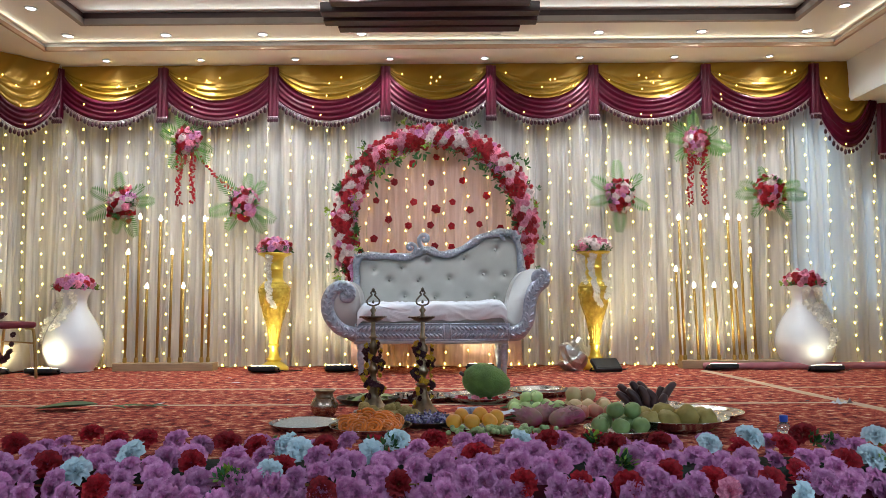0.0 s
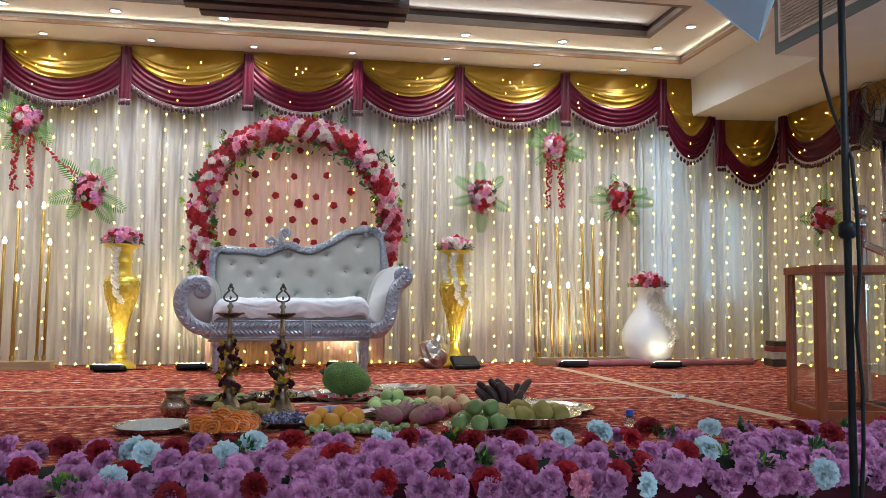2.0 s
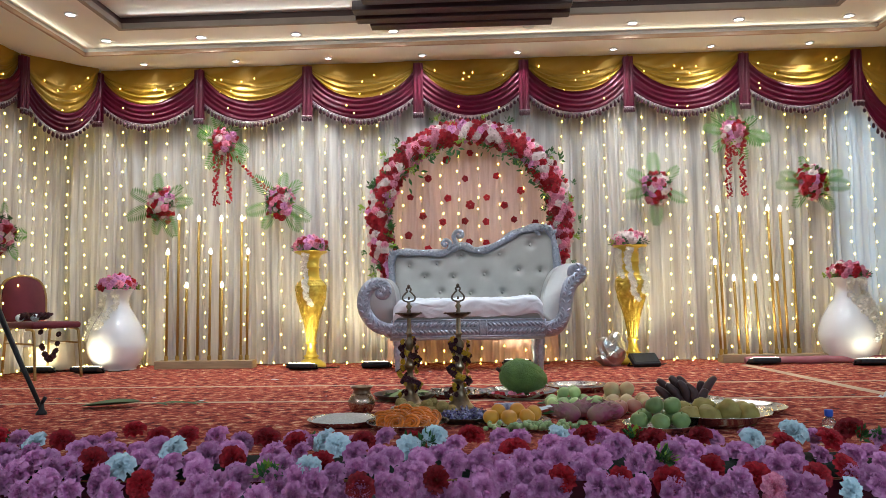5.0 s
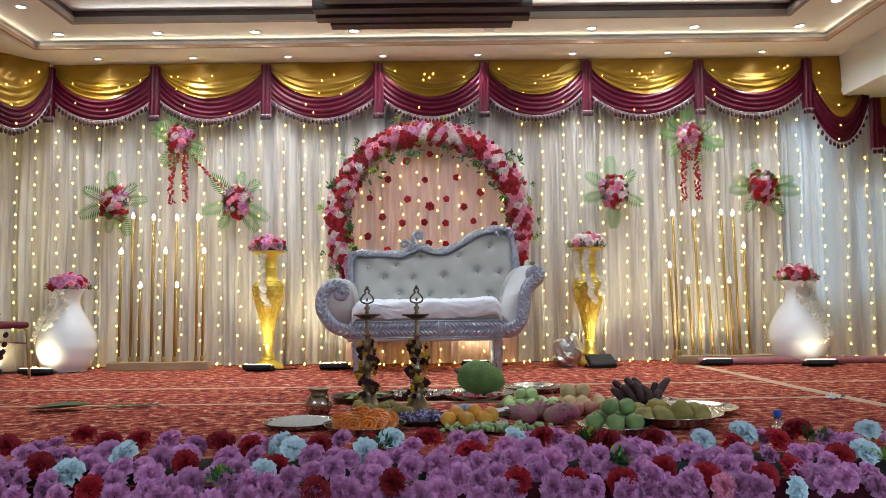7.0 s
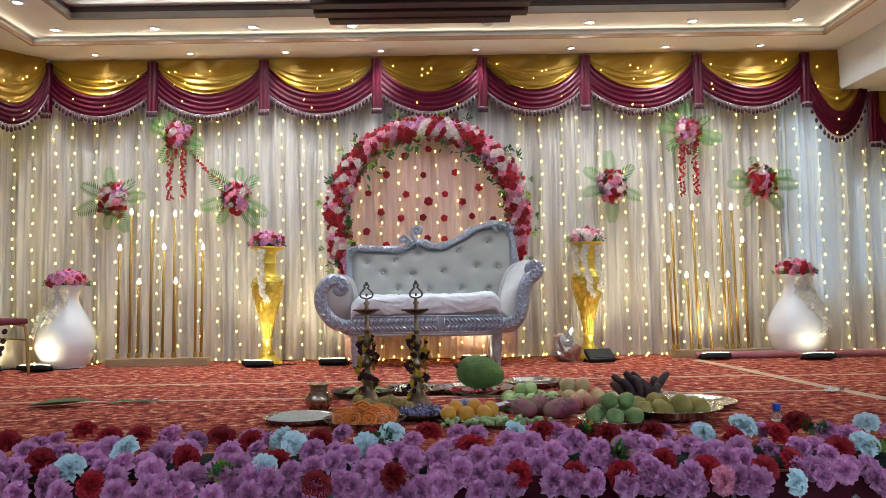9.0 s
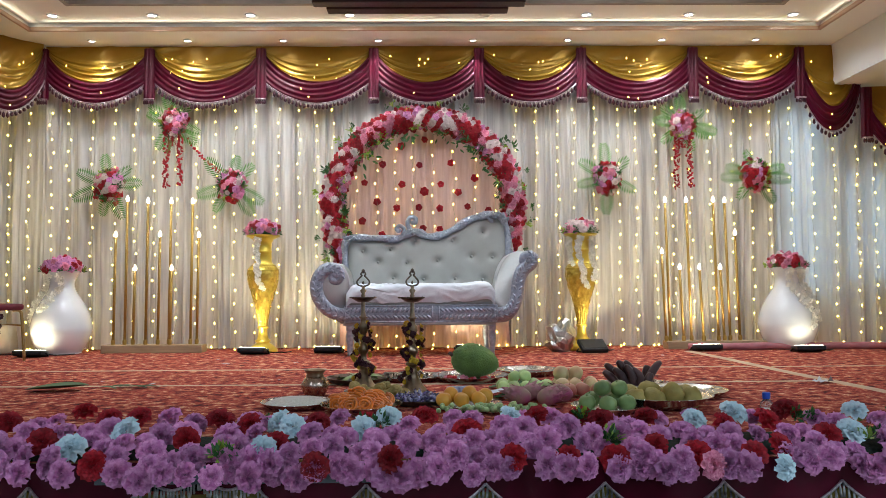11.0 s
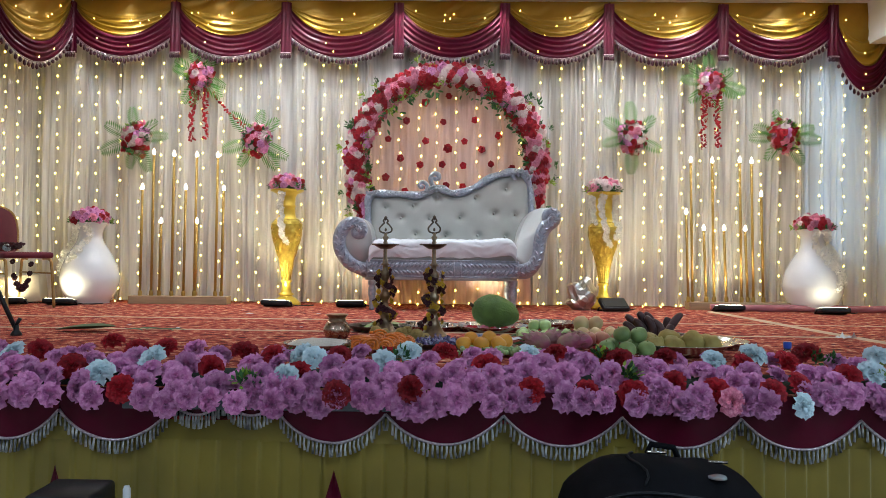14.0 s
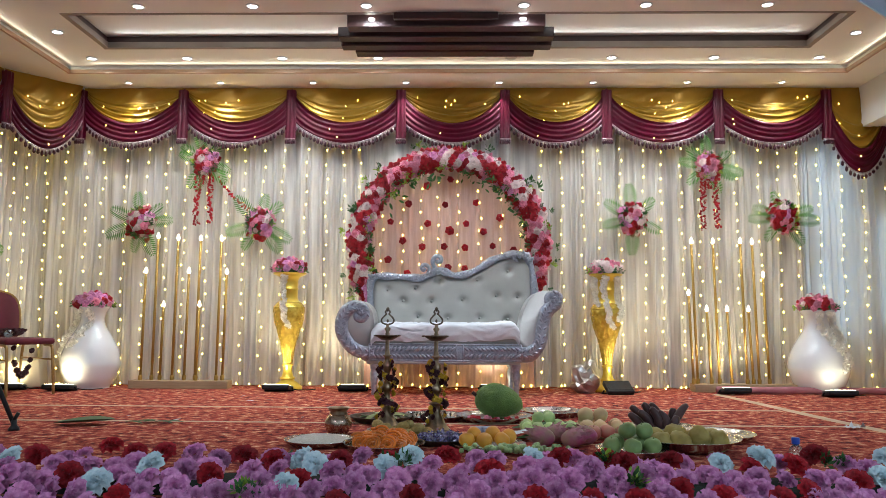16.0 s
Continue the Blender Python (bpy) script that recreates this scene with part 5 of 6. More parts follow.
# jalebi: coiled orange sweets
plate(-0.275, 4.13, 0.205, 0.032, "steel plate of orange jalebi")
jm = []
for k_ in range(3):
    bm = bmesh.new()
    pts = [((0.012 + 0.0052 * a / 1.2) * math.cos(a), (0.012 + 0.0052 * a / 1.2) * math.sin(a), 0.004 * math.sin(3 * a + k_)) for a in (0.45 * i for i in range(34))]
    tube(bm, pts, 0.0125, 6)
    jm.append(mesh("jalebi", bm, M_JALEBI))
items = []
for i in range(32):
    a, r = i * 2.4, 0.140 * math.sqrt((i + 0.5) / 32)
    z = 0.020 + 0.055 * (1 - (r / 0.175) ** 2) * (0.6 + 0.4 * random.random())
    items.append(("jalebi", jm[i % 3], Matrix.Translation((-0.275 + r * math.cos(a), 4.13 + r * math.sin(a), z)) @ Euler((random.uniform(0.2, 1.2), random.uniform(-.5, .5), random.uniform(-.6, .6))).to_matrix().to_4x4() @ Matrix.Diagonal((0.58, 0.58, 0.62, 1))))
heap("jalebi_heap", "heap of sticky orange jalebi coils", "sweets", items)
plate(-0.22, 4.49, 0.20, 0.03, "steel plate of yellow laddoos")
lm = fruit_mesh("laddoo", M_LADDOO, 0.034, 0.92, False, 0.12)
heap("laddoo_heap", "row of round yellow laddoos on a plate", "sweets",
     [("laddoo", lm, Matrix.Translation((-0.36 + 0.062 * (i % 5) + 0.03 * (i // 5 % 2) + random.uniform(-.008, .008), 4.41 + 0.07 * (i // 5), 0.035 + 0.03 * (i % 3 == 1))) @ Matrix.Rotation(i, 4, "Z")) for i in range(15)])
# candies
plate(0.02, 4.32, 0.165, 0.03, "dark plate filled with wrapped candies", M_DARKBRASS)
bm = boxed(-0.012, 0.012, -0.008, 0.008, -0.006, 0.006, bevel=0.003)
for s in (-1, 1):
    v = [bm.verts.new(p) for p in ((s * 0.012, 0, 0), (s * 0.022, 0.009, 0.003), (s * 0.022, -0.009, -0.003))]
    bm.faces.new(v)
cm = mesh("candy", bm, M_TOFFEE)
heap("candy_heap", "heap of purple and silver wrapped candies", "candy",
     [("candy", cm, Matrix.Translation((0.02 + 0.135 * math.sqrt(random.random()) * math.cos(a), 4.32 + 0.135 * math.sqrt(random.random()) * math.sin(a), 0.018 + 0.028 * random.random())) @ Euler((random.uniform(0, 6), random.uniform(0, 6), random.uniform(0, 6))).to_matrix().to_4x4()) for a in (2.4 * i for i in range(95))])
# plates behind the lamps
plate(-0.40, 5.20, 0.20, 0.035, "dark brass plate with betel leaves", M_DARKBRASS)
lv = mesh("leaf", leaf_bm(6, 0.14, 0.075, 0.02), M_GUAVA)
heap("betel_leaves", "loose green betel leaves on a brass plate", "leaves", [("leaf", lv, Matrix.Translation((-0.40 + random.uniform(-.1, .1), 5.17 + random.uniform(-.09, .09), 0.022 + 0.004 * i)) @ Euler((random.uniform(-.3, .3), random.uniform(-.3, .3), random.uniform(0, 6))).to_matrix().to_4x4()) for i in range(12)])
plate(-0.06, 5.32, 0.21, 0.03, "steel tray holding small steel cups")
for x, y in ((-0.20, 5.30), (-0.12, 5.22), (-0.08, 5.36), (0.02, 5.26), (-0.02, 5.38)):
    piece("steel_cup", lathed([(0, 0), (0.026, 0), (0.034, 0.045), (0.036, 0.047), (0.032, 0.044), (0.024, 0.006), (0, 0.006)], 20), M_STEEL, "small steel cup on a tray", "cup", "steel cups", m=pose(x, y, 0.008))
plate(0.33, 5.30, 0.25, 0.034, "steel tray strewn with red rose petals")
heap("rose_petals", "dark red roses lying on a steel tray", "flowers",
     [("rose", random.choice(ROSE["red"] + ROSE["pink"][:1]), facing((0.33 + random.uniform(-.17, .17), 5.22 + random.uniform(-.1, .06), 0.02), (random.uniform(-.5, .5), -0.5, 0.8), random.uniform(0.016, 0.028), i)) for i in range(15)])
# jackfruit
bm = ball(bmesh.new(), (0, 0, 0), 1.0, 5)
for v in bm.verts:
    d = v.co.normalized()
    k_ = 1 + 0.05 * noise.noise(d * 1.3) + 0.05 * abs(noise.noise(d * 15)) + 0.035 * noise.noise(d * 26)
    v.co = Vector((d.x * 0.158 * k_ * (1 - 0.05 * d.z), d.y * 0.12 * k_, d.z * 0.108 * k_ * (1 - 0.18 * d.x)))
jf = thing("jackfruit", "large green bumpy jackfruit on a steel tray", "fruit", m=pose(0.37, 5.40, 0.118, 0, 8, 4))
part("rind", bm, M_JACK, jf)
part("stalk", tubed([(-0.15, 0, 0.01), (-0.185, 0, 0.03)], 0.012, 8), M_BANANA, jf)
# steel dish with glitter, leaves under the fruit
plate(0.74, 5.58, 0.215, 0.036, "shiny empty steel plate")
heap("banana_leaf", "dark green leaf under the fruit", "leaf", [("leaf", mesh("leaf", leaf_bm(10, 0.62, 0.24, 0.01), M_LEAF), pose(0.42, 4.86, 0.010, 0, 0, -88)), ("leaf", mesh("leaf", leaf_bm(10, 0.5, 0.2, 0.01), M_LEAF), pose(0.42, 4.46, 0.010, 0, 0, -80))])
gm = [fruit_mesh("guava", M_GUAVA, 0.043, 0.95, True, 0.08, i) for i in range(2)]
am = [fruit_mesh("green_apple", M_LIME, 0.036, 0.95, True, 0.06, i) for i in range(2)]
mm_ = [fruit_mesh("mango", M_MANGO, 0.047, 0.85, True, 0.12, i) for i in range(2)]
heap("green_apples", "loose pile of pale green apples", "fruit", [("green_apple", am[i % 2], pose(0.50 + 0.062 * (i % 5) + random.uniform(-.01, .01), 4.70 + 0.07 * (i // 5), 0.036 + (0.05 if i in (6, 7, 12) else 0), random.uniform(-40, 40), random.uniform(-40, 40), 40 * i)) for i in range(14)])
heap("mangoes", "pile of yellow blushed mangoes", "fruit", [("mango", mm_[i % 2], pose(0.83 + 0.085 * (i % 3) + random.uniform(-.01, .01), 4.66 + 0.09 * (i // 3), 0.042 + (0.06 if i in (3, 4) else 0), 60, random.uniform(-40, 40), 50 * i)) for i in range(8)])
heap("apples", "red and yellow apples beside the guavas", "fruit", [("apple", fruit_mesh("apple", M_APPLE, 0.045, 0.92, True, 0.05, i), pose(0.83 + 0.082 * i, 4.46 + 0.03 * (i % 2), 0.044, 20, 15 * i, 60 * i)) for i in range(3)])
plate(0.94, 4.03, 0.175, 0.03, "steel plate of green guavas")
heap("guavas", "green guavas piled on a steel plate", "fruit", [("guava", gm[i % 2], pose(x - 0.06, y - 0.11, z, random.uniform(-30, 30), random.uniform(-30, 30), 50 * i)) for i, (x, y, z) in enumerate(((0.90, 4.11, 0.05), (0.99, 4.06, 0.05), (1.09, 4.09, 0.05), (0.94, 4.21, 0.05), (1.05, 4.20, 0.05), (0.98, 4.14, 0.115), (1.07, 4.17, 0.11)))])
# oranges, grapes
heap("oranges", "ripe yellow oranges in a small heap", "fruit", [("orange", fruit_mesh("orange", M_ORANGE, 0.041, 0.93, False, 0.03, i), pose(x, y, z, 20 * i, 0, 40 * i)) for i, (x, y, z) in enumerate(((0.14, 4.17, 0.044), (0.23, 4.15, 0.045), (0.32, 4.17, 0.045), (0.18, 4.24, 0.06), (0.275, 4.24, 0.064), (0.36, 4.28, 0.046)))])
plate(0.25, 4.20, 0.19, 0.022, "steel plate under oranges")
gr = mesh("grape", ball(bmesh.new(), (0, 0, 0), (0.0125, 0.0125, 0.015), 2), M_GRAPE)
heap("grapes", "bunch of pale green grapes", "fruit", [("grape", gr, Matrix.Translation((0.38 + random.gauss(0, 0.13), 3.98 + random.gauss(0, 0.028), 0.016 + 0.03 * random.random())) @ Euler((random.random() * 3, random.random() * 3, 0)).to_matrix().to_4x4()) for i in range(110)])
# dragonfruit
bm = ball(bmesh.new(), (0, 0, 0), (0.085, 0.058, 0.058), 3)
for i in range(46):
    a, b = math.acos(1 - 2 * (i + 0.5) / 46), i * 2.39996
    n = Vector((math.cos(a), math.sin(a) * math.cos(b), math.sin(a) * math.sin(b)))
    p = Vector((n.x * 0.084, n.y * 0.057, n.z * 0.057))
    tip = p + Vector((0.032, 0, 0)) + n * 0.016
    s = n.cross(Vector((1, 0, 0)))
    s = (s.normalized() if s.length > 0.01 else Vector((0, 1, 0))) * 0.014
    v = [bm.verts.new(q) for q in (p - s, p + s, tip)]
    bm.faces.new(v)
dm = mesh("dragonfruit", bm, M_DRAGON)
heap("dragonfruits", "four dull purple dragonfruits side by side", "fruit", [("dragonfruit", dm, pose(x, y, z * 0.85, 30 * i, -12, r) @ Matrix.Diagonal((0.82, 0.82, 0.82, 1))) for i, (x, y, z, r) in enumerate(((0.53, 4.26, 0.06, 165), (0.69, 4.22, 0.06, 10), (0.61, 4.35, 0.062, 40), (0.76, 4.32, 0.06, 185)))])
# white cloth scrap beside the oranges
piece("folded_paper", sheet(bmesh.new(), lambda u, v: (0.40 + 0.20 * u, 4.48 + 0.16 * v, 0.03 + 0.03 * u * (1 - v) + 0.012 * noise.noise((u * 4, v * 4, 1))), 14, 12), M_CLOTH, "crumpled white paper between the fruit", "paper")
pk = thing("snack_packet", "small blue and white printed packet", "packet", m=pose(0.24, 4.70, 0.0, 0, 0, 12))
part("packet", boxed(-0.075, 0.075, -0.03, 0.03, 0, 0.04, bevel=0.01), mat("packet_print", (0.6, 0.62, 0.68), (0.05, 0.07, 0.2), 0.35, scale=30), pk)
# bananas
plate(1.30, 4.82, 0.20, 0.034, "steel plate under dark bananas")
bn = thing("banana_hand", "hand of dark red bananas on a steel plate", "bananas", m=pose(1.28, 4.80, 0.02) @ Matrix.Diagonal((0.80, 0.80, 0.74, 1)))
for i, (x, h, lean, y) in enumerate(((-0.165, 0.10, -0.05, 0.0), (-0.135, 0.15, -0.055, 0.05), (-0.10, 0.125, -0.05, -0.04), (-0.065, 0.175, -0.045, 0.02), (-0.03, 0.15, -0.04, -0.05), (0.0, 0.17, -0.05, 0.05), (0.03, 0.125, -0.045, -0.05), (0.135, 0.17, 0.055, 0.0), (0.10, 0.14, 0.01, 0.04), (0.09, 0.09, 0.02, -0.05))):
    pts = spline([(x * 0.35 + 0.03, y * 0.5, 0.012), (x * 0.75, y, h * 0.28), (x, y * 1.1, h * 0.65), (x + lean * 0.75, y, h), (x + lean * 1.25, y, h + 0.020)], 4)
    n = len(pts)
    part("banana", tubed(pts, [0.006 + 0.026 * math.sin(math.pi * min(1, 0.10 + 0.86 * j / n)) ** 0.8 for j in range(n)], 8), M_BANANA, bn)
plate(1.25, 4.19, 0.265, 0.06, "wide steel bowl of khaki fruit", None, True)
heap("khaki_fruit", "lumpy khaki fruits in the steel bowl", "fruit", [("fruit", fruit_mesh("fruit", M_BROWNFRUIT, 0.056, 0.85, True, 0.25, i), pose(1.11 + 0.095 * (i % 4), 4.13 + 0.10 * (i // 4), 0.052 + (0.022 if i in (2, 5) else 0), 25 * i, 0, 70 * i)) for i in range(8)])
plate(1.50, 4.58, 0.24, 0.03, "wide shiny steel plate")
# water bottle with a blue cap
bt = thing("water_bottle", "small clear water bottle with a blue cap", "bottle", m=pose(1.745, 4.06, 0))
M_PET = mat("clear_plastic", (0.85, 0.9, 0.92), None, 0.08, trans=0.9)
part("bottle", lathed([(0, 0), (0.03, 0.0), (0.032, 0.01), (0.030, 0.03), (0.018, 0.045), (0.013, 0.05), (0.013, 0.055)], 18), M_PET, bt)
part("cap", lathed([(0.019, 0.053), (0.02, 0.08), (0.018, 0.084), (0, 0.084)], 16), M_BLUECAP, bt)
# banana leaf pieces and scraps on the carpet
piece("fallen_leaf", leaf_bm(12, 0.36, 0.19, -0.02), mat("dull_leaf", (0.06, 0.13, 0.035), (0.035, 0.08, 0.02), 0.5, scale=10), "long dull green leaf lying on the carpet", "leaf", m=pose(-2.36, 4.90, 0.014, 0, 0, -82))
sp = thing("leaf_twig", "small leafy twig lying on the carpet", "twig", m=pose(-1.92, 5.0, 0.012))
for i in range(5):
    shared("leaf", LEAF, sp, pose(0.06 * i - 0.05, 0.02 * (i % 2), 0.0, 8, 0, -70 + 35 * (i % 3 - 1)) @ Matrix.Diagonal((0.13, 0.13, 0.13, 1)))
for i in range(26):
    x, y = random.uniform(-3.2, 3.0), random.uniform(4.9, 7.1)
    s = random.uniform(0.012, 0.035)
    c = random.choice((M_DARKFLOWER, M_DARKFLOWER, M_CLOTH))
    piece("scrap", sheet(bmesh.new(), lambda u, v: (s * (u - .5) * 2, s * (v - .5), 0.006 + 0.3 * s * noise.noise((u * 2, v * 2, i)) ** 2), 4, 3), c, "dry petal scrap on the carpet" if c is M_DARKFLOWER else "white paper scrap on the carpet", "scrap", "scraps on the carpet", m=pose(x, y, 0, 0, 0, random.uniform(0, 360)))
piece("pink_cloth_roll", tubed([(2.47 + 2.05 * i / 20, 7.36 + 0.012 * math.sin(i), 0.034 + 0.002 * math.sin(2 * i)) for i in range(21)], [0.033 + 0.003 * math.sin(1.3 * i) for i in range(21)], 12), mat("dusty_pink_cloth", (0.42, 0.17, 0.19), (0.34, 0.12, 0.14), 0.8, scale=8), "long rolled dusty pink cloth on the carpet", "cloth roll")
bm = ball(bmesh.new(), (0, 0, 0.085), (0.11, 0.08, 0.10), 3)
for v in bm.verts:
    v.co += v.co.normalized() * (0.05 * noise.noise(v.co * 16) + 0.035 * noise.noise(v.co * 60)) + Vector((0, 0, 0.06 * max(0, v.co.z - 0.1) * 5 * (v.co.x > 0)))
piece("foil_wrapping", bm, M_FOIL, "crumpled silver foil bundle beside the gold vase", "foil", smooth=False, m=pose(1.27, 7.34, 0) @ Matrix.Diagonal((1.25, 1.2, 1.35, 1)))

# ---- flower border along the stage front ----
border = thing("flower_border", "thick border of lilac, red and pale blue carnations", "flower border", m=pose(0, 0, 0))
part("mat", sheet(bmesh.new(), lambda u, v: (-3.4 + 7.2 * u, 3.44 - 0.40 * min(1, v * 1.35), 0.010 + 0.03 * math.sin(math.pi * min(1, v * 1.2)) - 0.30 * max(0, v - 0.62)), 60, 12), mat("dark_moss", (0.018, 0.03, 0.016), (0.01, 0.016, 0.01), 0.9, scale=30, bump=0.5), border, "dark green backing")
rng = random.Random(77)


def slope(d):
    """Front face of the garland: depth d from 0 at the back to 1 at the lower front edge."""
    return 3.41 - 0.43 * math.sin(1.5 * d), 0.068 - 0.108 * (1 - math.cos(1.5 * d))


REDS = ((-1.62, 0.08), (-1.33, 0.0), (-1.22, 0.02), (-1.08, 0.08), (-1.36, 0.52), (-1.13, 0.74), (-0.84, 0.44), (-0.77, 0.12), (-0.62, 0.18), (-0.48, 0.50),
        (-0.37, 0.14), (-0.33, 0.78), (-0.05, 0.80), (-0.18, 0.08), (0.05, 0.08), (0.22, 0.32), (0.51, 0.14), (0.69, 0.08), (0.76, 0.18), (0.95, 0.14),
        (0.91, 0.58), (1.04, 0.70), (1.20, 0.24), (1.39, 0.20), (1.33, 0.60), (1.23, 0.80), (1.53, 0.05), (1.56, 0.53), (0.39, 0.76), (0.74, 0.78), (0.56, 0.72))
ICES = ((-1.70, 0.10), (-1.23, 0.55), (-1.05, 0.36), (-0.53, 0.60), (-0.50, 0.10), (-0.46, 0.24), (-0.20, 0.24), (-0.09, 0.12), (0.38, 0.10), (1.11, 0.16),
        (1.28, 0.08), (1.64, 0.50), (1.80, 0.10), (1.31, 0.97))
planted = [(x, d, "red") for x, d in REDS] + [(x, d, "ice") for x, d in ICES] + [(1.07, 0.84, "pink")]
for j in range(30):
    x = rng.choice((rng.uniform(-2.9, -1.78), rng.uniform(1.9, 3.4)))
    planted.append((x, rng.random(), "red" if j % 3 else "ice"))
for j in range(12):
    d = j / 11.2
    for i in range(84):
        x = -2.95 + 6.4 * (i + 0.5 * (j % 2) + rng.uniform(-.2, .2)) / 84
        if all((x - a) ** 2 + (0.46 * (d - b)) ** 2 > (0.064 if k_ == "lilac" else 0.078) ** 2 for a, b, k_ in planted):
            planted.append((x, min(1.04, max(0.0, d + rng.uniform(-.04, .04))), "lilac"))
for x, d, c in planted:
    y, z = slope(d)
    nrm = Vector((rng.uniform(-.5, .5), -0.50 - 0.45 * d + rng.uniform(-.2, .2), 0.85 - 0.80 * d + rng.uniform(-.15, .2)))
    p = Vector((x, y + rng.uniform(-.02, .02), z + rng.uniform(-.018, .018))) + nrm.normalized() * (0.0 if c == "lilac" else 0.034)
    sz = rng.uniform(0.046, 0.062) if c == "lilac" else rng.uniform(0.050, 0.062)
    shared("carnation", rng.choice(CARN[c]), border, facing(p, nrm, sz, rng.uniform(0, 6), rng.uniform(0.7, 1.05)))
M_FOAM = mat("pale_grey_foam", (0.20, 0.23, 0.25), (0.13, 0.15, 0.17), 0.9, scale=12, bump=0.3, bscale=120)
for i in range(6):
    part("foam_block", boxed(-1.12 + 0.19 * i, -0.935 + 0.19 * i, 3.012, 3.022, -0.075, -0.01, bevel=0.004), M_FOAM, border, "pale grey foam block", smooth=False)
for i in range(60):
    if i % 4 == 0:
        xc = rng.uniform(-2.9, 3.4)
        yc, zc = rng.choice(((3.34, 0.085), (3.28, 0.085), (3.2, 0.07), (3.10, 0.05), (3.03, 0.02)))
    x, y, z = xc + rng.uniform(-.05, .05), yc + rng.uniform(-.03, .03), zc
    shared("leaf_sprig", rng.choice(SPRIG), border, facing((x, y, z), (rng.uniform(-.4, .4), -0.6, 0.8), rng.uniform(0.05, 0.085), rng.uniform(0, 6)))

for i, x in enumerate((-1.9, -0.62, 0.22, 1.86, 2.02, 2.3, 2.5)):
    shared("leaf_sprig", SPRIG[i % 4], border, facing((x, 3.44, 0.05), (rng.uniform(-.4, .4), -0.25, 1.0), rng.uniform(0.07, 0.11), rng.uniform(0, 6)))
piece("paper_sheet", sheet(bmesh.new(), lambda u, v: (0.11 * (u - .5), 0.07 * (v - .5), 0.010 + 0.02 * noise.noise((u * 2, v * 2, 4)) ** 2 * 4), 8, 6), M_CLOTH, "folded white paper lying on the carpet seam", "paper", m=pose(2.52, 5.02, 0, 0, 0, 20))

# ---- stage skirt ----
M_SKIRT = mat("olive_gold_satin", (0.26, 0.19, 0.02), (0.18, 0.13, 0.012), 0.45, scale=4, bump=0.05, sheen=0.2)
skirt = thing("stage_skirt", "pleated olive gold skirt with maroon scallops along the stage", "skirt")


def pleat(u, v):
    x = -3.6 + 7.6 * u
    s = (x * 13.0) % 1.0
    d = 0.035 * (s if s < 0.85 else (1 - s) / 0.15 * 0.85)
    return (x, 3.052 - d * min(1, 0.3 + v), -0.192 - 0.555 * v)


part("pleats", sheet(bmesh.new(), pleat, 1400, 3), M_SKIRT, skirt)
part("top_band", sheet(bmesh.new(), lambda u, v: (-3.6 + 7.6 * u, 3.048 + 0.006 * math.sin(40 * u), -0.0 - 0.198 * v), 80, 3), M_SKIRT, skirt)
edges = [-3.6, -3.28, -2.95, -2.62, -2.30, -1.98, -1.74, -1.36, -0.95, -0.75, -0.55, -0.156] + [-0.156 + 0.43 * (i + 1) for i in range(9)]
for i, (x0, x1) in enumerate(zip(edges, edges[1:])):
    wide = x1 - x0 > 0.35

    def scal(u, v):
        s = 1 - abs(2 * u - 1) ** 2.2
        low = -0.085 - 0.105 * s if wide else -0.04 - 0.055 * s
        return (x0 + (x1 - x0) * u, 3.035 - 0.012 * s - 0.004 * math.sin(14 * u), low * v)
    sc_ = part("scallop", sheet(bmesh.new(), scal, 28, 6), M_MAROON, skirt, "maroon satin scallop")
    part("braid", tubed([Vector(scal(k_ / 28, 1)) + Vector((0, -0.005, 0)) for k_ in range(29)], 0.0055, 5), M_SILVERTRIM, sc_)
    bm = bmesh.new()
    n = 26 if wide else 17
    for k_ in range(n):
        p = Vector(scal((k_ + 0.5) / n, 1))
        tube(bm, [p, p + Vector((random.uniform(-.003, .003), -0.004, -0.028)), p + Vector((random.uniform(-.006, .006), -0.002, -0.052))], [0.004, 0.0045, 0.005], 5)
    part("thread_fringe", bm, mat("white_black_thread", (0.62, 0.60, 0.56), (0.04, 0.03, 0.03), 0.8, scale=26) if i == 0 else bpy.data.materials["white_black_thread"], sc_, "cream and black thread fringe")
for x in (-2.38, -1.36, -0.34):
    bm = sheet(bmesh.new(), lambda u, v: (x + 0.13 * (2 * u - 1) * v, 3.008 - 0.004 * math.sin(9 * u), -0.285 - 0.45 * v), 10, 8)
    part("maroon_gusset", bm, M_MAROON, skirt, "maroon pleat opening")

# ---- things on the hall floor ----
bag = thing("backpack", "bulky black travel bag standing before the stage", "bag", m=pose(0.76, 2.58, -0.75, 0, 0, 4))
M_NYLON = mat("black_nylon", (0.006, 0.006, 0.008), (0.003, 0.003, 0.004), 0.75, spec=0.12, scale=30, bump=0.15, bscale=220)
b = boxed(-0.31, 0.31, -0.15, 0.15, 0.0, 0.50, bevel=0.05)
part("body", b, M_NYLON, bag)


def lid(u, v):
    x = 0.32 * (2 * u - 1)
    rise = (1 - abs(2 * u - 1) ** 3.5) ** 0.6
    y = -0.19 + 0.34 * v
    return (x, y - 0.02 * math.sin(math.pi * u), 0.47 + 0.19 * rise * math.sin(math.pi * (0.12 + 0.62 * v)) - 0.07 * u * u + 0.010 * noise.noise((x * 9, y * 9, 2)))


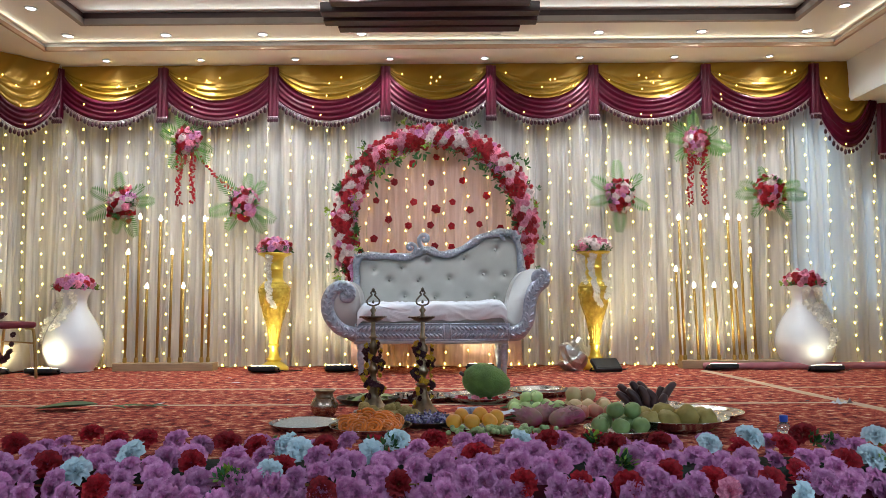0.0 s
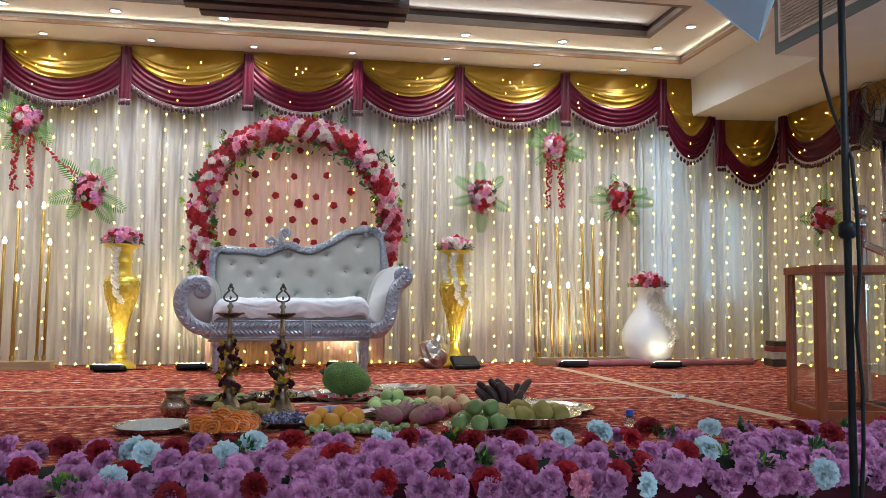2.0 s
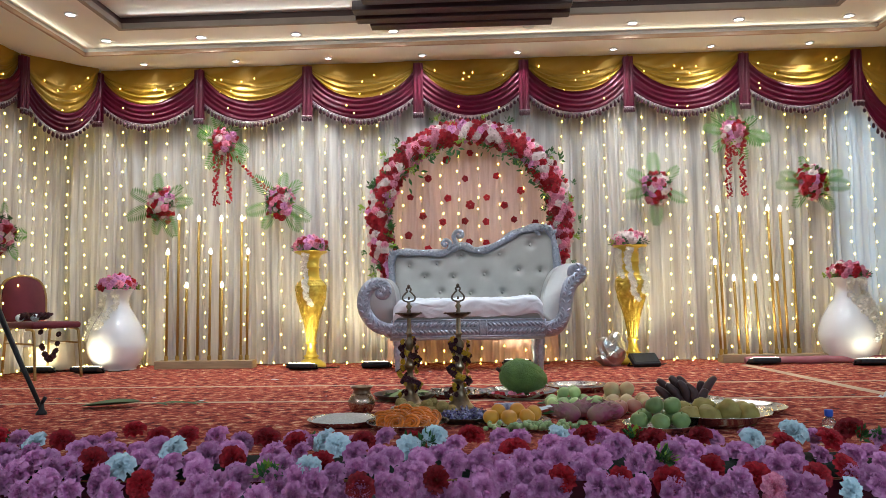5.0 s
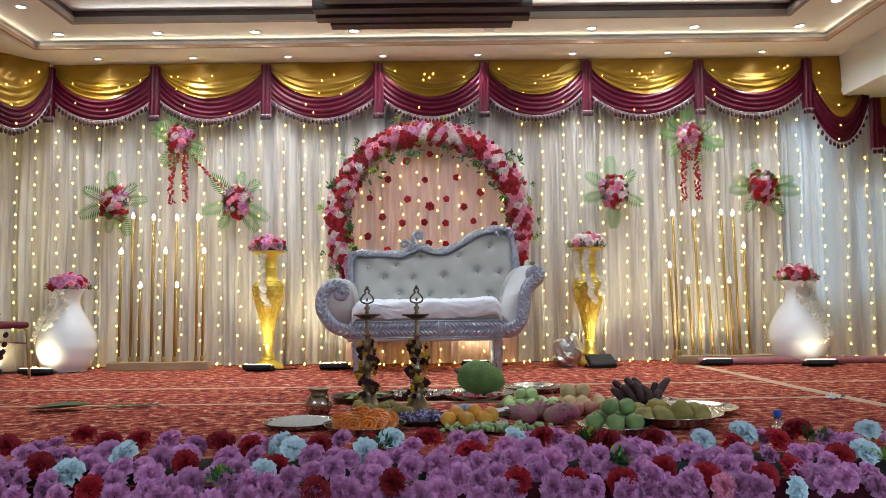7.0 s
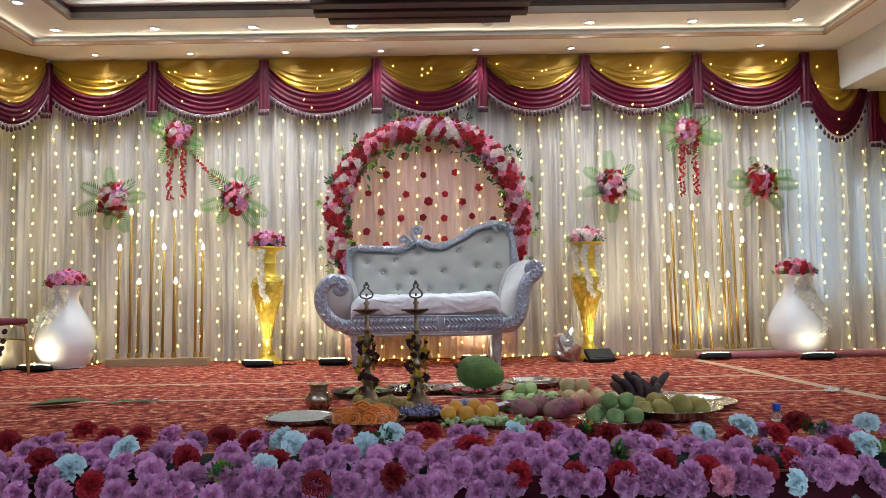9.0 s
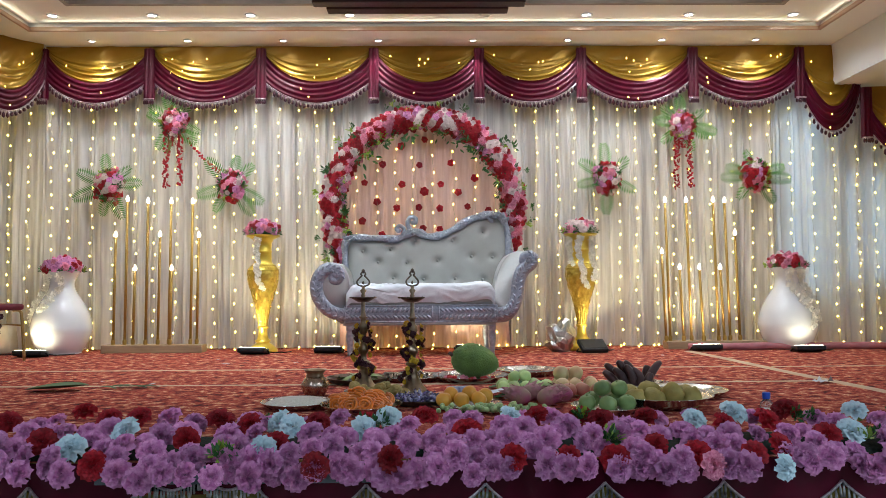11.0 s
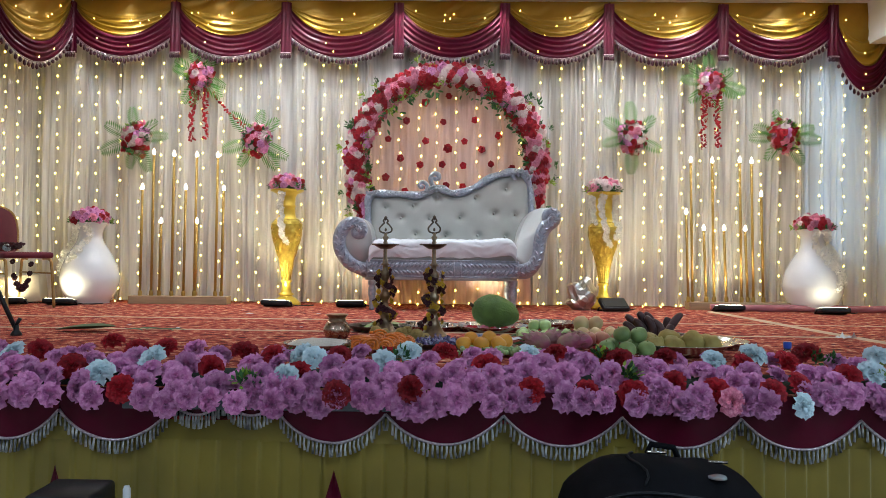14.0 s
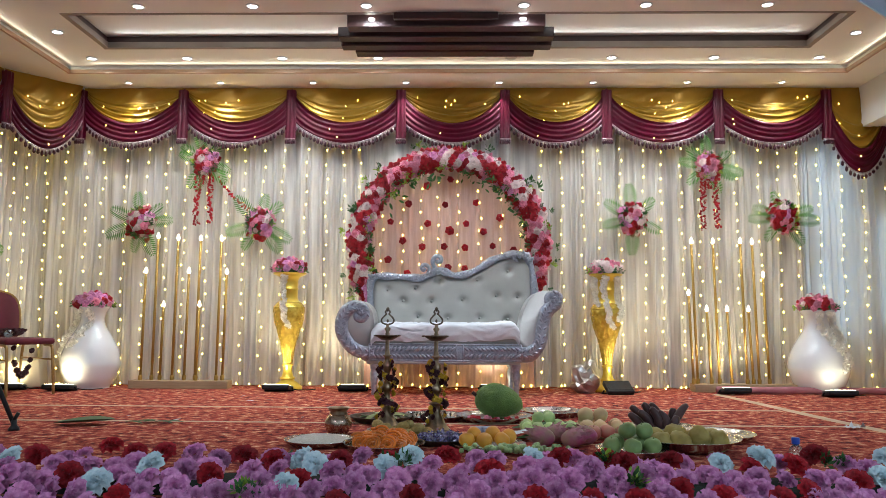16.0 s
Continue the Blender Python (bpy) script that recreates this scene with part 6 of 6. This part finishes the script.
lid_ = part("lid", sheet(bmesh.new(), lid, 40, 20), M_NYLON, bag, "domed black nylon lid")
for v0, r in ((0.02, 0.010), (0.14, 0.005)):
    part("piping", tubed([Vector(lid(0.03 + 0.94 * i / 30, v0)) + Vector((0, -0.004, 0.003)) for i in range(31)], r, 6), M_BLACK, lid_)
part("zip", tubed([Vector(lid(0.30 + 0.03 * math.sin(i), 0.2 + 0.07 * i)) + Vector((0, 0, 0.004)) for i in range(9)], 0.004, 5), M_BLACK, lid_)
part("handle", tubed([Vector(lid(0.40, 0.75)), Vector(lid(0.42, 0.75)) + Vector((0, 0, 0.03)), Vector(lid(0.53, 0.75)) + Vector((0, 0, 0.03)), Vector(lid(0.55, 0.75))], 0.010, 7), M_NYLON, bag)
bp_ = Vector(lid(0.66, 0.35))
part("badge", lathed([(0, 0.004), (0.028, 0.003), (0.026, 0.009), (0, 0.010)], 16, bp_), mat("printed_badge", (0.30, 0.36, 0.38), (0.22, 0.09, 0.04), 0.4, scale=30), bag, "small printed badge")
for u0 in (0.42, 0.72):
    part("buckle", tubed([Vector(lid(u0, 0.6)) + Vector((-0.03, 0, 0.008)), Vector(lid(u0, 0.6)) + Vector((0.03, 0, 0.006))], 0.005, 5), M_STEEL, bag)
part("side_strap", tubed([(0.30, -0.155, 0.46), (0.315, -0.16, 0.35), (0.30, -0.158, 0.2)], 0.012, 6), M_BLACK, bag)
spk = thing("speaker", "small black speaker box on the hall floor", "speaker", m=pose(-1.07, 2.55, -0.75) @ Matrix.Diagonal((0.75, 0.8, 1.23, 1)))
part("cabinet", boxed(-0.13, 0.13, -0.12, 0.12, 0.0, 0.43, bevel=0.015), M_BLACK, spk)
part("grille", boxed(-0.11, 0.11, -0.128, -0.121, 0.03, 0.36), M_NYLON, spk, smooth=False)
part("control_strip", boxed(-0.11, 0.11, -0.127, -0.121, 0.38, 0.40), M_STEEL, spk, smooth=False)
btl = thing("white_bottle", "small white bottle on the hall floor", "bottle", m=pose(-0.92, 2.6, -0.75) @ Matrix.Diagonal((0.65, 0.65, 1.48, 1)))
part("body", lathed([(0, 0), (0.03, 0), (0.03, 0.27), (0.018, 0.30), (0.016, 0.31)], 18), M_WHITEPLASTIC, btl)
part("cap", lathed([(0.018, 0.31), (0.018, 0.345), (0.012, 0.352), (0, 0.352)], 16), M_WHITEPLASTIC, btl)

# ---- banquet chair ----
M_VELVET = mat("maroon_velvet", (0.13, 0.008, 0.022), (0.08, 0.004, 0.013), 0.8, scale=6, sheen=0.08)
M_GOLDFRAME = mat("gold_frame", (0.42, 0.27, 0.10), (0.30, 0.19, 0.07), 0.35, 0.7, scale=8)
ch = thing("banquet_chair", "maroon banquet chair with a gold metal frame", "chair", m=pose(-3.86, 6.95, 0, 0, 0, -36))
part("seat", boxed(-0.20, 0.37, -0.21, 0.21, 0.43, 0.485, bevel=0.022), M_VELVET, ch)
bk_pts = crv([(-0.19, 0.50), (-0.20, 0.72), (-0.15, 0.86), (0.0, 0.91), (0.15, 0.86), (0.20, 0.72), (0.19, 0.50)])
bm = plate_shape(bmesh.new(), [(a * 0.93, b - 0.01) for a, b in bk_pts], -0.02, 0.02)
bm.transform(Matrix.Translation((-0.24, 0, 0)) @ Matrix.Rotation(radians(90), 4, "Z") @ Matrix.Rotation(radians(-7), 4, "X"))
part("backrest", bm, M_VELVET, ch)
bm = tubed([(a, 0, b) for a, b in bk_pts], 0.013, 8)
bm.transform(Matrix.Translation((-0.24, 0, 0)) @ Matrix.Rotation(radians(90), 4, "Z") @ Matrix.Rotation(radians(-7), 4, "X"))
part("back_frame", bm, M_GOLDFRAME, ch)
for s in (-1, 1):
    part("leg", tubed(spline([(0.21, s * 0.19, 0.425), (0.32, s * 0.19, 0.42), (0.36, s * 0.19, 0.36), (0.405, s * 0.195, 0.0)], 5), 0.013, 8), M_GOLDFRAME, ch)
    part("leg", tubed(spline([(-0.10, s * 0.19, 0.425), (-0.18, s * 0.19, 0.42), (-0.21, s * 0.19, 0.36), (-0.27, s * 0.195, 0.0)], 5), 0.013, 8), M_GOLDFRAME, ch)
    part("stretcher", tubed([(0.365, s * 0.19, 0.30), (-0.22, s * 0.19, 0.30)], 0.008, 6), M_GOLDFRAME, ch)
gl = thing("garland_bundle", "rolled dark red garland with white wraps on the chair seat", "garland", m=pose(-3.80, 6.92, 0.487, 0, 0, -20))
for i in range(20):
    shared("garland_flower", PUFF["dark"], gl, facing((-0.15 + 0.018 * i, -0.10 + 0.05 * math.sin(i), 0.03 + 0.02 * (i % 2)), (0.2 * math.sin(i), -0.5, 0.8), 0.036, i))
for x in (-0.14, 0.05):
    part("wrap", ball(bmesh.new(), (x, -0.12, 0.035), (0.03, 0.045, 0.034), 2), M_ICE, gl, "white wrap")
hg = thing("hanging_garland", "dark red garland hanging from the chair seat", "garland", m=pose(-3.62, 6.74, 0.42))
for i in range(16):
    v = i / 15
    shared("garland_flower", PUFF["dark"], hg, facing((0.08 * (v - 0.5) * 2, -0.02, -0.02 - 0.22 * math.sin(math.pi * v) ** 0.5 - 0.02 * (i % 2)), (0, -1, 0.3), 0.026, i))
cb = piece("carton", boxed(-0.20, 0.20, -0.10, 0.10, 0, 0.26, bevel=0.01), mat("printed_cream_carton", (0.48, 0.42, 0.30), (0.38, 0.30, 0.20), 0.7, scale=5), "cream printed carton behind the chair", "box", m=pose(-4.02, 7.44, 0, 0, -6, 8))

# ---- tripod leg by the stage edge ----
tp = thing("tripod", "black camera tripod with spread legs", "tripod", m=pose(-2.90, 4.82, 0))
part("column", tubed([(0, 0, 0.5), (0, 0, 1.02)], 0.016, 8), M_BLACK, tp)
part("clamp", boxed(-0.04, 0.04, -0.04, 0.04, 0.66, 0.74, bevel=0.01), M_BLACK, tp)
for fx_, fy_ in ((0.42, -0.14), (-0.45, 0.10), (-0.32, 0.36)):
    lg = part("leg", tubed([(0.02 * fx_, 0.02 * fy_, 0.72), (fx_ * 0.6, fy_ * 0.6, 0.30), (fx_, fy_, 0.03)], [0.018, 0.015, 0.012], 8), M_BLACK, tp)
    part("foot", lathed([(0, 0), (0.032, 0), (0.03, 0.012), (0.016, 0.03), (0.014, 0.06), (0, 0.062)], 12, (fx_, fy_, 0.0)), M_BLACK, lg)
    part("lever", tubed([(fx_ * 0.98, fy_ * 0.98, 0.05), (fx_ * 0.98 + 0.03, fy_ * 0.98, 0.10)], 0.011, 6), M_BLACK, lg)

# ---- lectern with glass panels ----
M_TEAK = mat("orange_teak", (0.30, 0.068, 0.016), (0.20, 0.04, 0.010), 0.5, scale=6, stretch=(8, 8, 1), bump=0.05)
M_GLASS = mat("clear_glass", (0.9, 0.93, 0.92), None, 0.02, trans=1.0, spec=0.5)
lt = thing("lectern", "orange brown wooden lectern with glass panels", "lectern", m=pose(2.81, 4.03, 0, 0, 0, -14))
W, D, H = 0.40, 0.40, 0.845
for x, y in ((0, 0), (W, 0), (0, D), (W, D)):
    part("post", boxed(x, x + 0.05, y, y + 0.05, 0, H - 0.045, bevel=0.004), M_TEAK, lt, smooth=False)
part("top", boxed(-0.005, W + 0.055, -0.005, D + 0.055, H - 0.045, H, bevel=0.005), M_TEAK, lt, smooth=False)
for a in ((0.05, W, 0.004, 0.046), (0.05, W, D + 0.004, D + 0.046), (0.004, 0.046, 0.05, D), (W + 0.004, W + 0.046, 0.05, D)):
    part("bottom_rail", boxed(*a, 0.0, 0.06), M_TEAK, lt, smooth=False)
for a in ((0.05, W, 0.022, 0.028), (0.05, W, D + 0.022, D + 0.028), (0.022, 0.028, 0.05, D), (W + 0.022, W + 0.028, 0.05, D)):
    g = part("glass_panel", boxed(*a, 0.06, H - 0.045), M_GLASS, lt, "clear glass panel", smooth=False)
    g.visible_shadow = False
bx_ = thing("box_stack", "stack of flat red and black cartons on the carpet", "boxes", m=pose(4.74, 7.24, 0, 0, 0, -8) @ Matrix.Diagonal((0.72, 0.8, 0.95, 1)))
for z, w, c in ((0.0, 0.17, (0.03, 0.02, 0.022)), (0.075, 0.15, (0.45, 0.42, 0.4)), (0.15, 0.16, (0.22, 0.03, 0.03)), (0.205, 0.14, (0.03, 0.02, 0.02))):
    part("carton", boxed(-w, w, -0.12, 0.12, z, z + (0.072 if z < 0.1 else 0.052), bevel=0.004), mat("carton_print", c, tuple(q * 0.6 for q in c), 0.5, scale=9), bx_, smooth=False)

# ---- pedestal fan ----
fan = thing("pedestal_fan", "black wire pedestal fan on a chrome stand", "fan", m=pose(3.42, 4.30, 0, 0, 0, -106))
part("base", lathed([(0, 0), (0.19, 0), (0.19, 0.015), (0.06, 0.04), (0.03, 0.06), (0, 0.06)], 28), M_BLACK, fan)
part("stand", tubed([(0, 0.05, 0.05), (0, 0.05, 1.60)], 0.020, 12), M_STEEL, fan, "chrome stand")
part("collar", lathed([(0.022, 0), (0.036, 0.01), (0.036, 0.05), (0.022, 0.06)], 16, (0, 0.05, 1.12)), M_STEEL, fan)
part("motor", ball(bmesh.new(), (0, 0.08, 1.75), (0.075, 0.10, 0.075), 2), M_BLACK, fan)
cage = bmesh.new()
for y, rs in ((-0.07, (0.05, 0.11, 0.17, 0.205)), (0.05, (0.08, 0.15, 0.205))):
    for r in rs:
        tube(cage, [(r * math.cos(6.283 * i / 30), y + (0.02 if r > 0.2 else 0), 1.75 + r * math.sin(6.283 * i / 30)) for i in range(30)], 0.0025, 4, True)
for i in range(36):
    a = 6.283 * i / 36
    c, s = math.cos(a), math.sin(a)
    tube(cage, [(0.05 * c, -0.075, 1.75 + 0.05 * s), (0.17 * c, -0.07, 1.75 + 0.17 * s), (0.212 * c, -0.01, 1.75 + 0.212 * s), (0.15 * c, 0.05, 1.75 + 0.15 * s), (0.08 * c, 0.05, 1.75 + 0.08 * s)], 0.0016, 3)
part("cage", cage, M_BLACK, fan, "round wire cage")
for i in range(3):
    bm = sheet(bmesh.new(), lambda u, v: (0.03 + 0.15 * u, -0.02 + 0.03 * (v - 0.5), 0.10 * (v - 0.5) * (0.5 + u)), 6, 4)
    bm.transform(Matrix.Translation((0, 0, 1.75)) @ Matrix.Rotation(2.094 * i, 4, "Y"))
    part("blade", bm, M_DARKBRASS, fan)

# ---- chrome handrail by the stage steps ----
hr = thing("handrail", "chrome handrail post with a ball top and sloping rail", "handrail", m=pose(3.70, 4.78, 0))
part("post", lathed([(0, 0), (0.06, 0), (0.06, 0.012), (0.036, 0.02), (0.034, 1.13), (0.044, 1.14), (0.044, 1.16), (0.026, 1.175), (0.022, 1.195)], 24), M_STEEL, hr)
part("ball_top", ball(bmesh.new(), (0, 0, 1.235), 0.052, 3), M_STEEL, hr)
part("rail", tubed([(0.0, -0.03, 1.02), (0.75, -0.35, 0.62)], 0.026, 14), M_STEEL, hr)

# ---- light stand with softbox in front of the stage ----
ls = thing("light_stand", "black light stand carrying a pale blue softbox", "light stand", m=pose(1.965, 2.70, -0.75))
part("pole", tubed([(0, 0, 0.02), (0, 0, 3.30)], [0.014, 0.012], 12), M_BLACK, ls)
part("knob", lathed([(0.02, 0), (0.03, 0.01), (0.03, 0.05), (0.02, 0.06)], 12, (0, 0, 1.62)), M_BLACK, ls)
for i in range(3):
    a = 2.1 * i + 0.5
    part("leg", tubed([(0, 0, 0.45), (0.42 * math.cos(a), 0.42 * math.sin(a), 0.012)], 0.011, 8), M_BLACK, ls)
part("cable", tubed([(0.02 + 0.012 * math.sin(2.2 * i), -0.022, 0.3 + 0.2 * i) for i in range(9)] + [(0.03, 0.1, 2.1), (0.10, 0.25, 2.3), (0.22, 0.4, 2.75), (0.28, 0.5, 3.2)], 0.007, 6), M_BLACK, ls)
M_SOFTBOX = mat("pale_blue_diffuser", (0.70, 0.82, 0.94), (0.62, 0.75, 0.90), 0.7, scale=3, through_light=0.5)
sb = bmesh.new()
cor = [Vector(p) for p in ((0.22, 0.85, 2.62), (-0.34, 0.98, 3.10), (0.0, 0.80, 3.62), (0.42, 0.70, 3.30))]
apex = Vector((0.05, 0.30, 3.15))
v4 = [sb.verts.new(p) for p in cor]
va = sb.verts.new(apex)
sb.faces.new(v4)
for i in range(4):
    sb.faces.new((v4[i], va, v4[(i + 1) % 4]))
bx2 = part("softbox", sb, M_SOFTBOX, ls, "pale blue fabric softbox", smooth=False)
rim = tubed(cor, 0.006, 6, True)
part("rim", rim, M_WHITEPLASTIC, bx2)
part("arm", tubed([(0, 0, 3.15), (0.05, 0.30, 3.15)], 0.014, 8), M_BLACK, ls)

# ---- air conditioning box under the beam ----
ac = thing("air_conditioner", "ceiling air duct box with a slatted grille", "air conditioner", m=pose(3.45, 3.3, 2.45))
M_TEAL = mat("teal_grey_board", (0.16, 0.24, 0.27), (0.12, 0.19, 0.22), 0.6, scale=4)
part("casing", boxed(0.012, 0.60, 0, 2.0, 0.0, 0.60, bevel=0.004), M_BEAM, ac, smooth=False)
bm = bmesh.new()
box(bm, 0.0, 0.011, 0.0, 2.0, 0.0, 0.07)
box(bm, 0.0, 0.011, 0.0, 2.0, 0.40, 0.60)
box(bm, 0.0, 0.011, 1.94, 2.0, 0.07, 0.40)
box(bm, 0.0, 0.011, 0.0, 0.06, 0.07, 0.40)
part("face_board", bm, M_TEAL, ac, smooth=False)
bm = bmesh.new()
for y0, y1, z0, z1 in ((0.06, 1.94, 0.07, 0.095), (0.06, 1.94, 0.375, 0.40), (0.06, 0.085, 0.095, 0.375), (1.915, 1.94, 0.095, 0.375)):
    box(bm, -0.012, 0.009, y0, y1, z0, z1)
gr_ = part("grille_frame", bm, M_WHITEPLASTIC, ac, smooth=False)
part("grille_back", boxed(0.006, 0.0115, 0.085, 1.915, 0.095, 0.375), M_BLACK, ac, smooth=False)
sl = mesh("slat", boxed(-0.012, 0.005, 0.085, 1.915, -0.004, 0.004), M_WHITEPLASTIC, False)
for i in range(11):
    shared("slat", sl, gr_, Matrix.Translation((0, 0, 0.112 + 0.0245 * i)) @ Matrix.Rotation(radians(25), 4, "Y"))
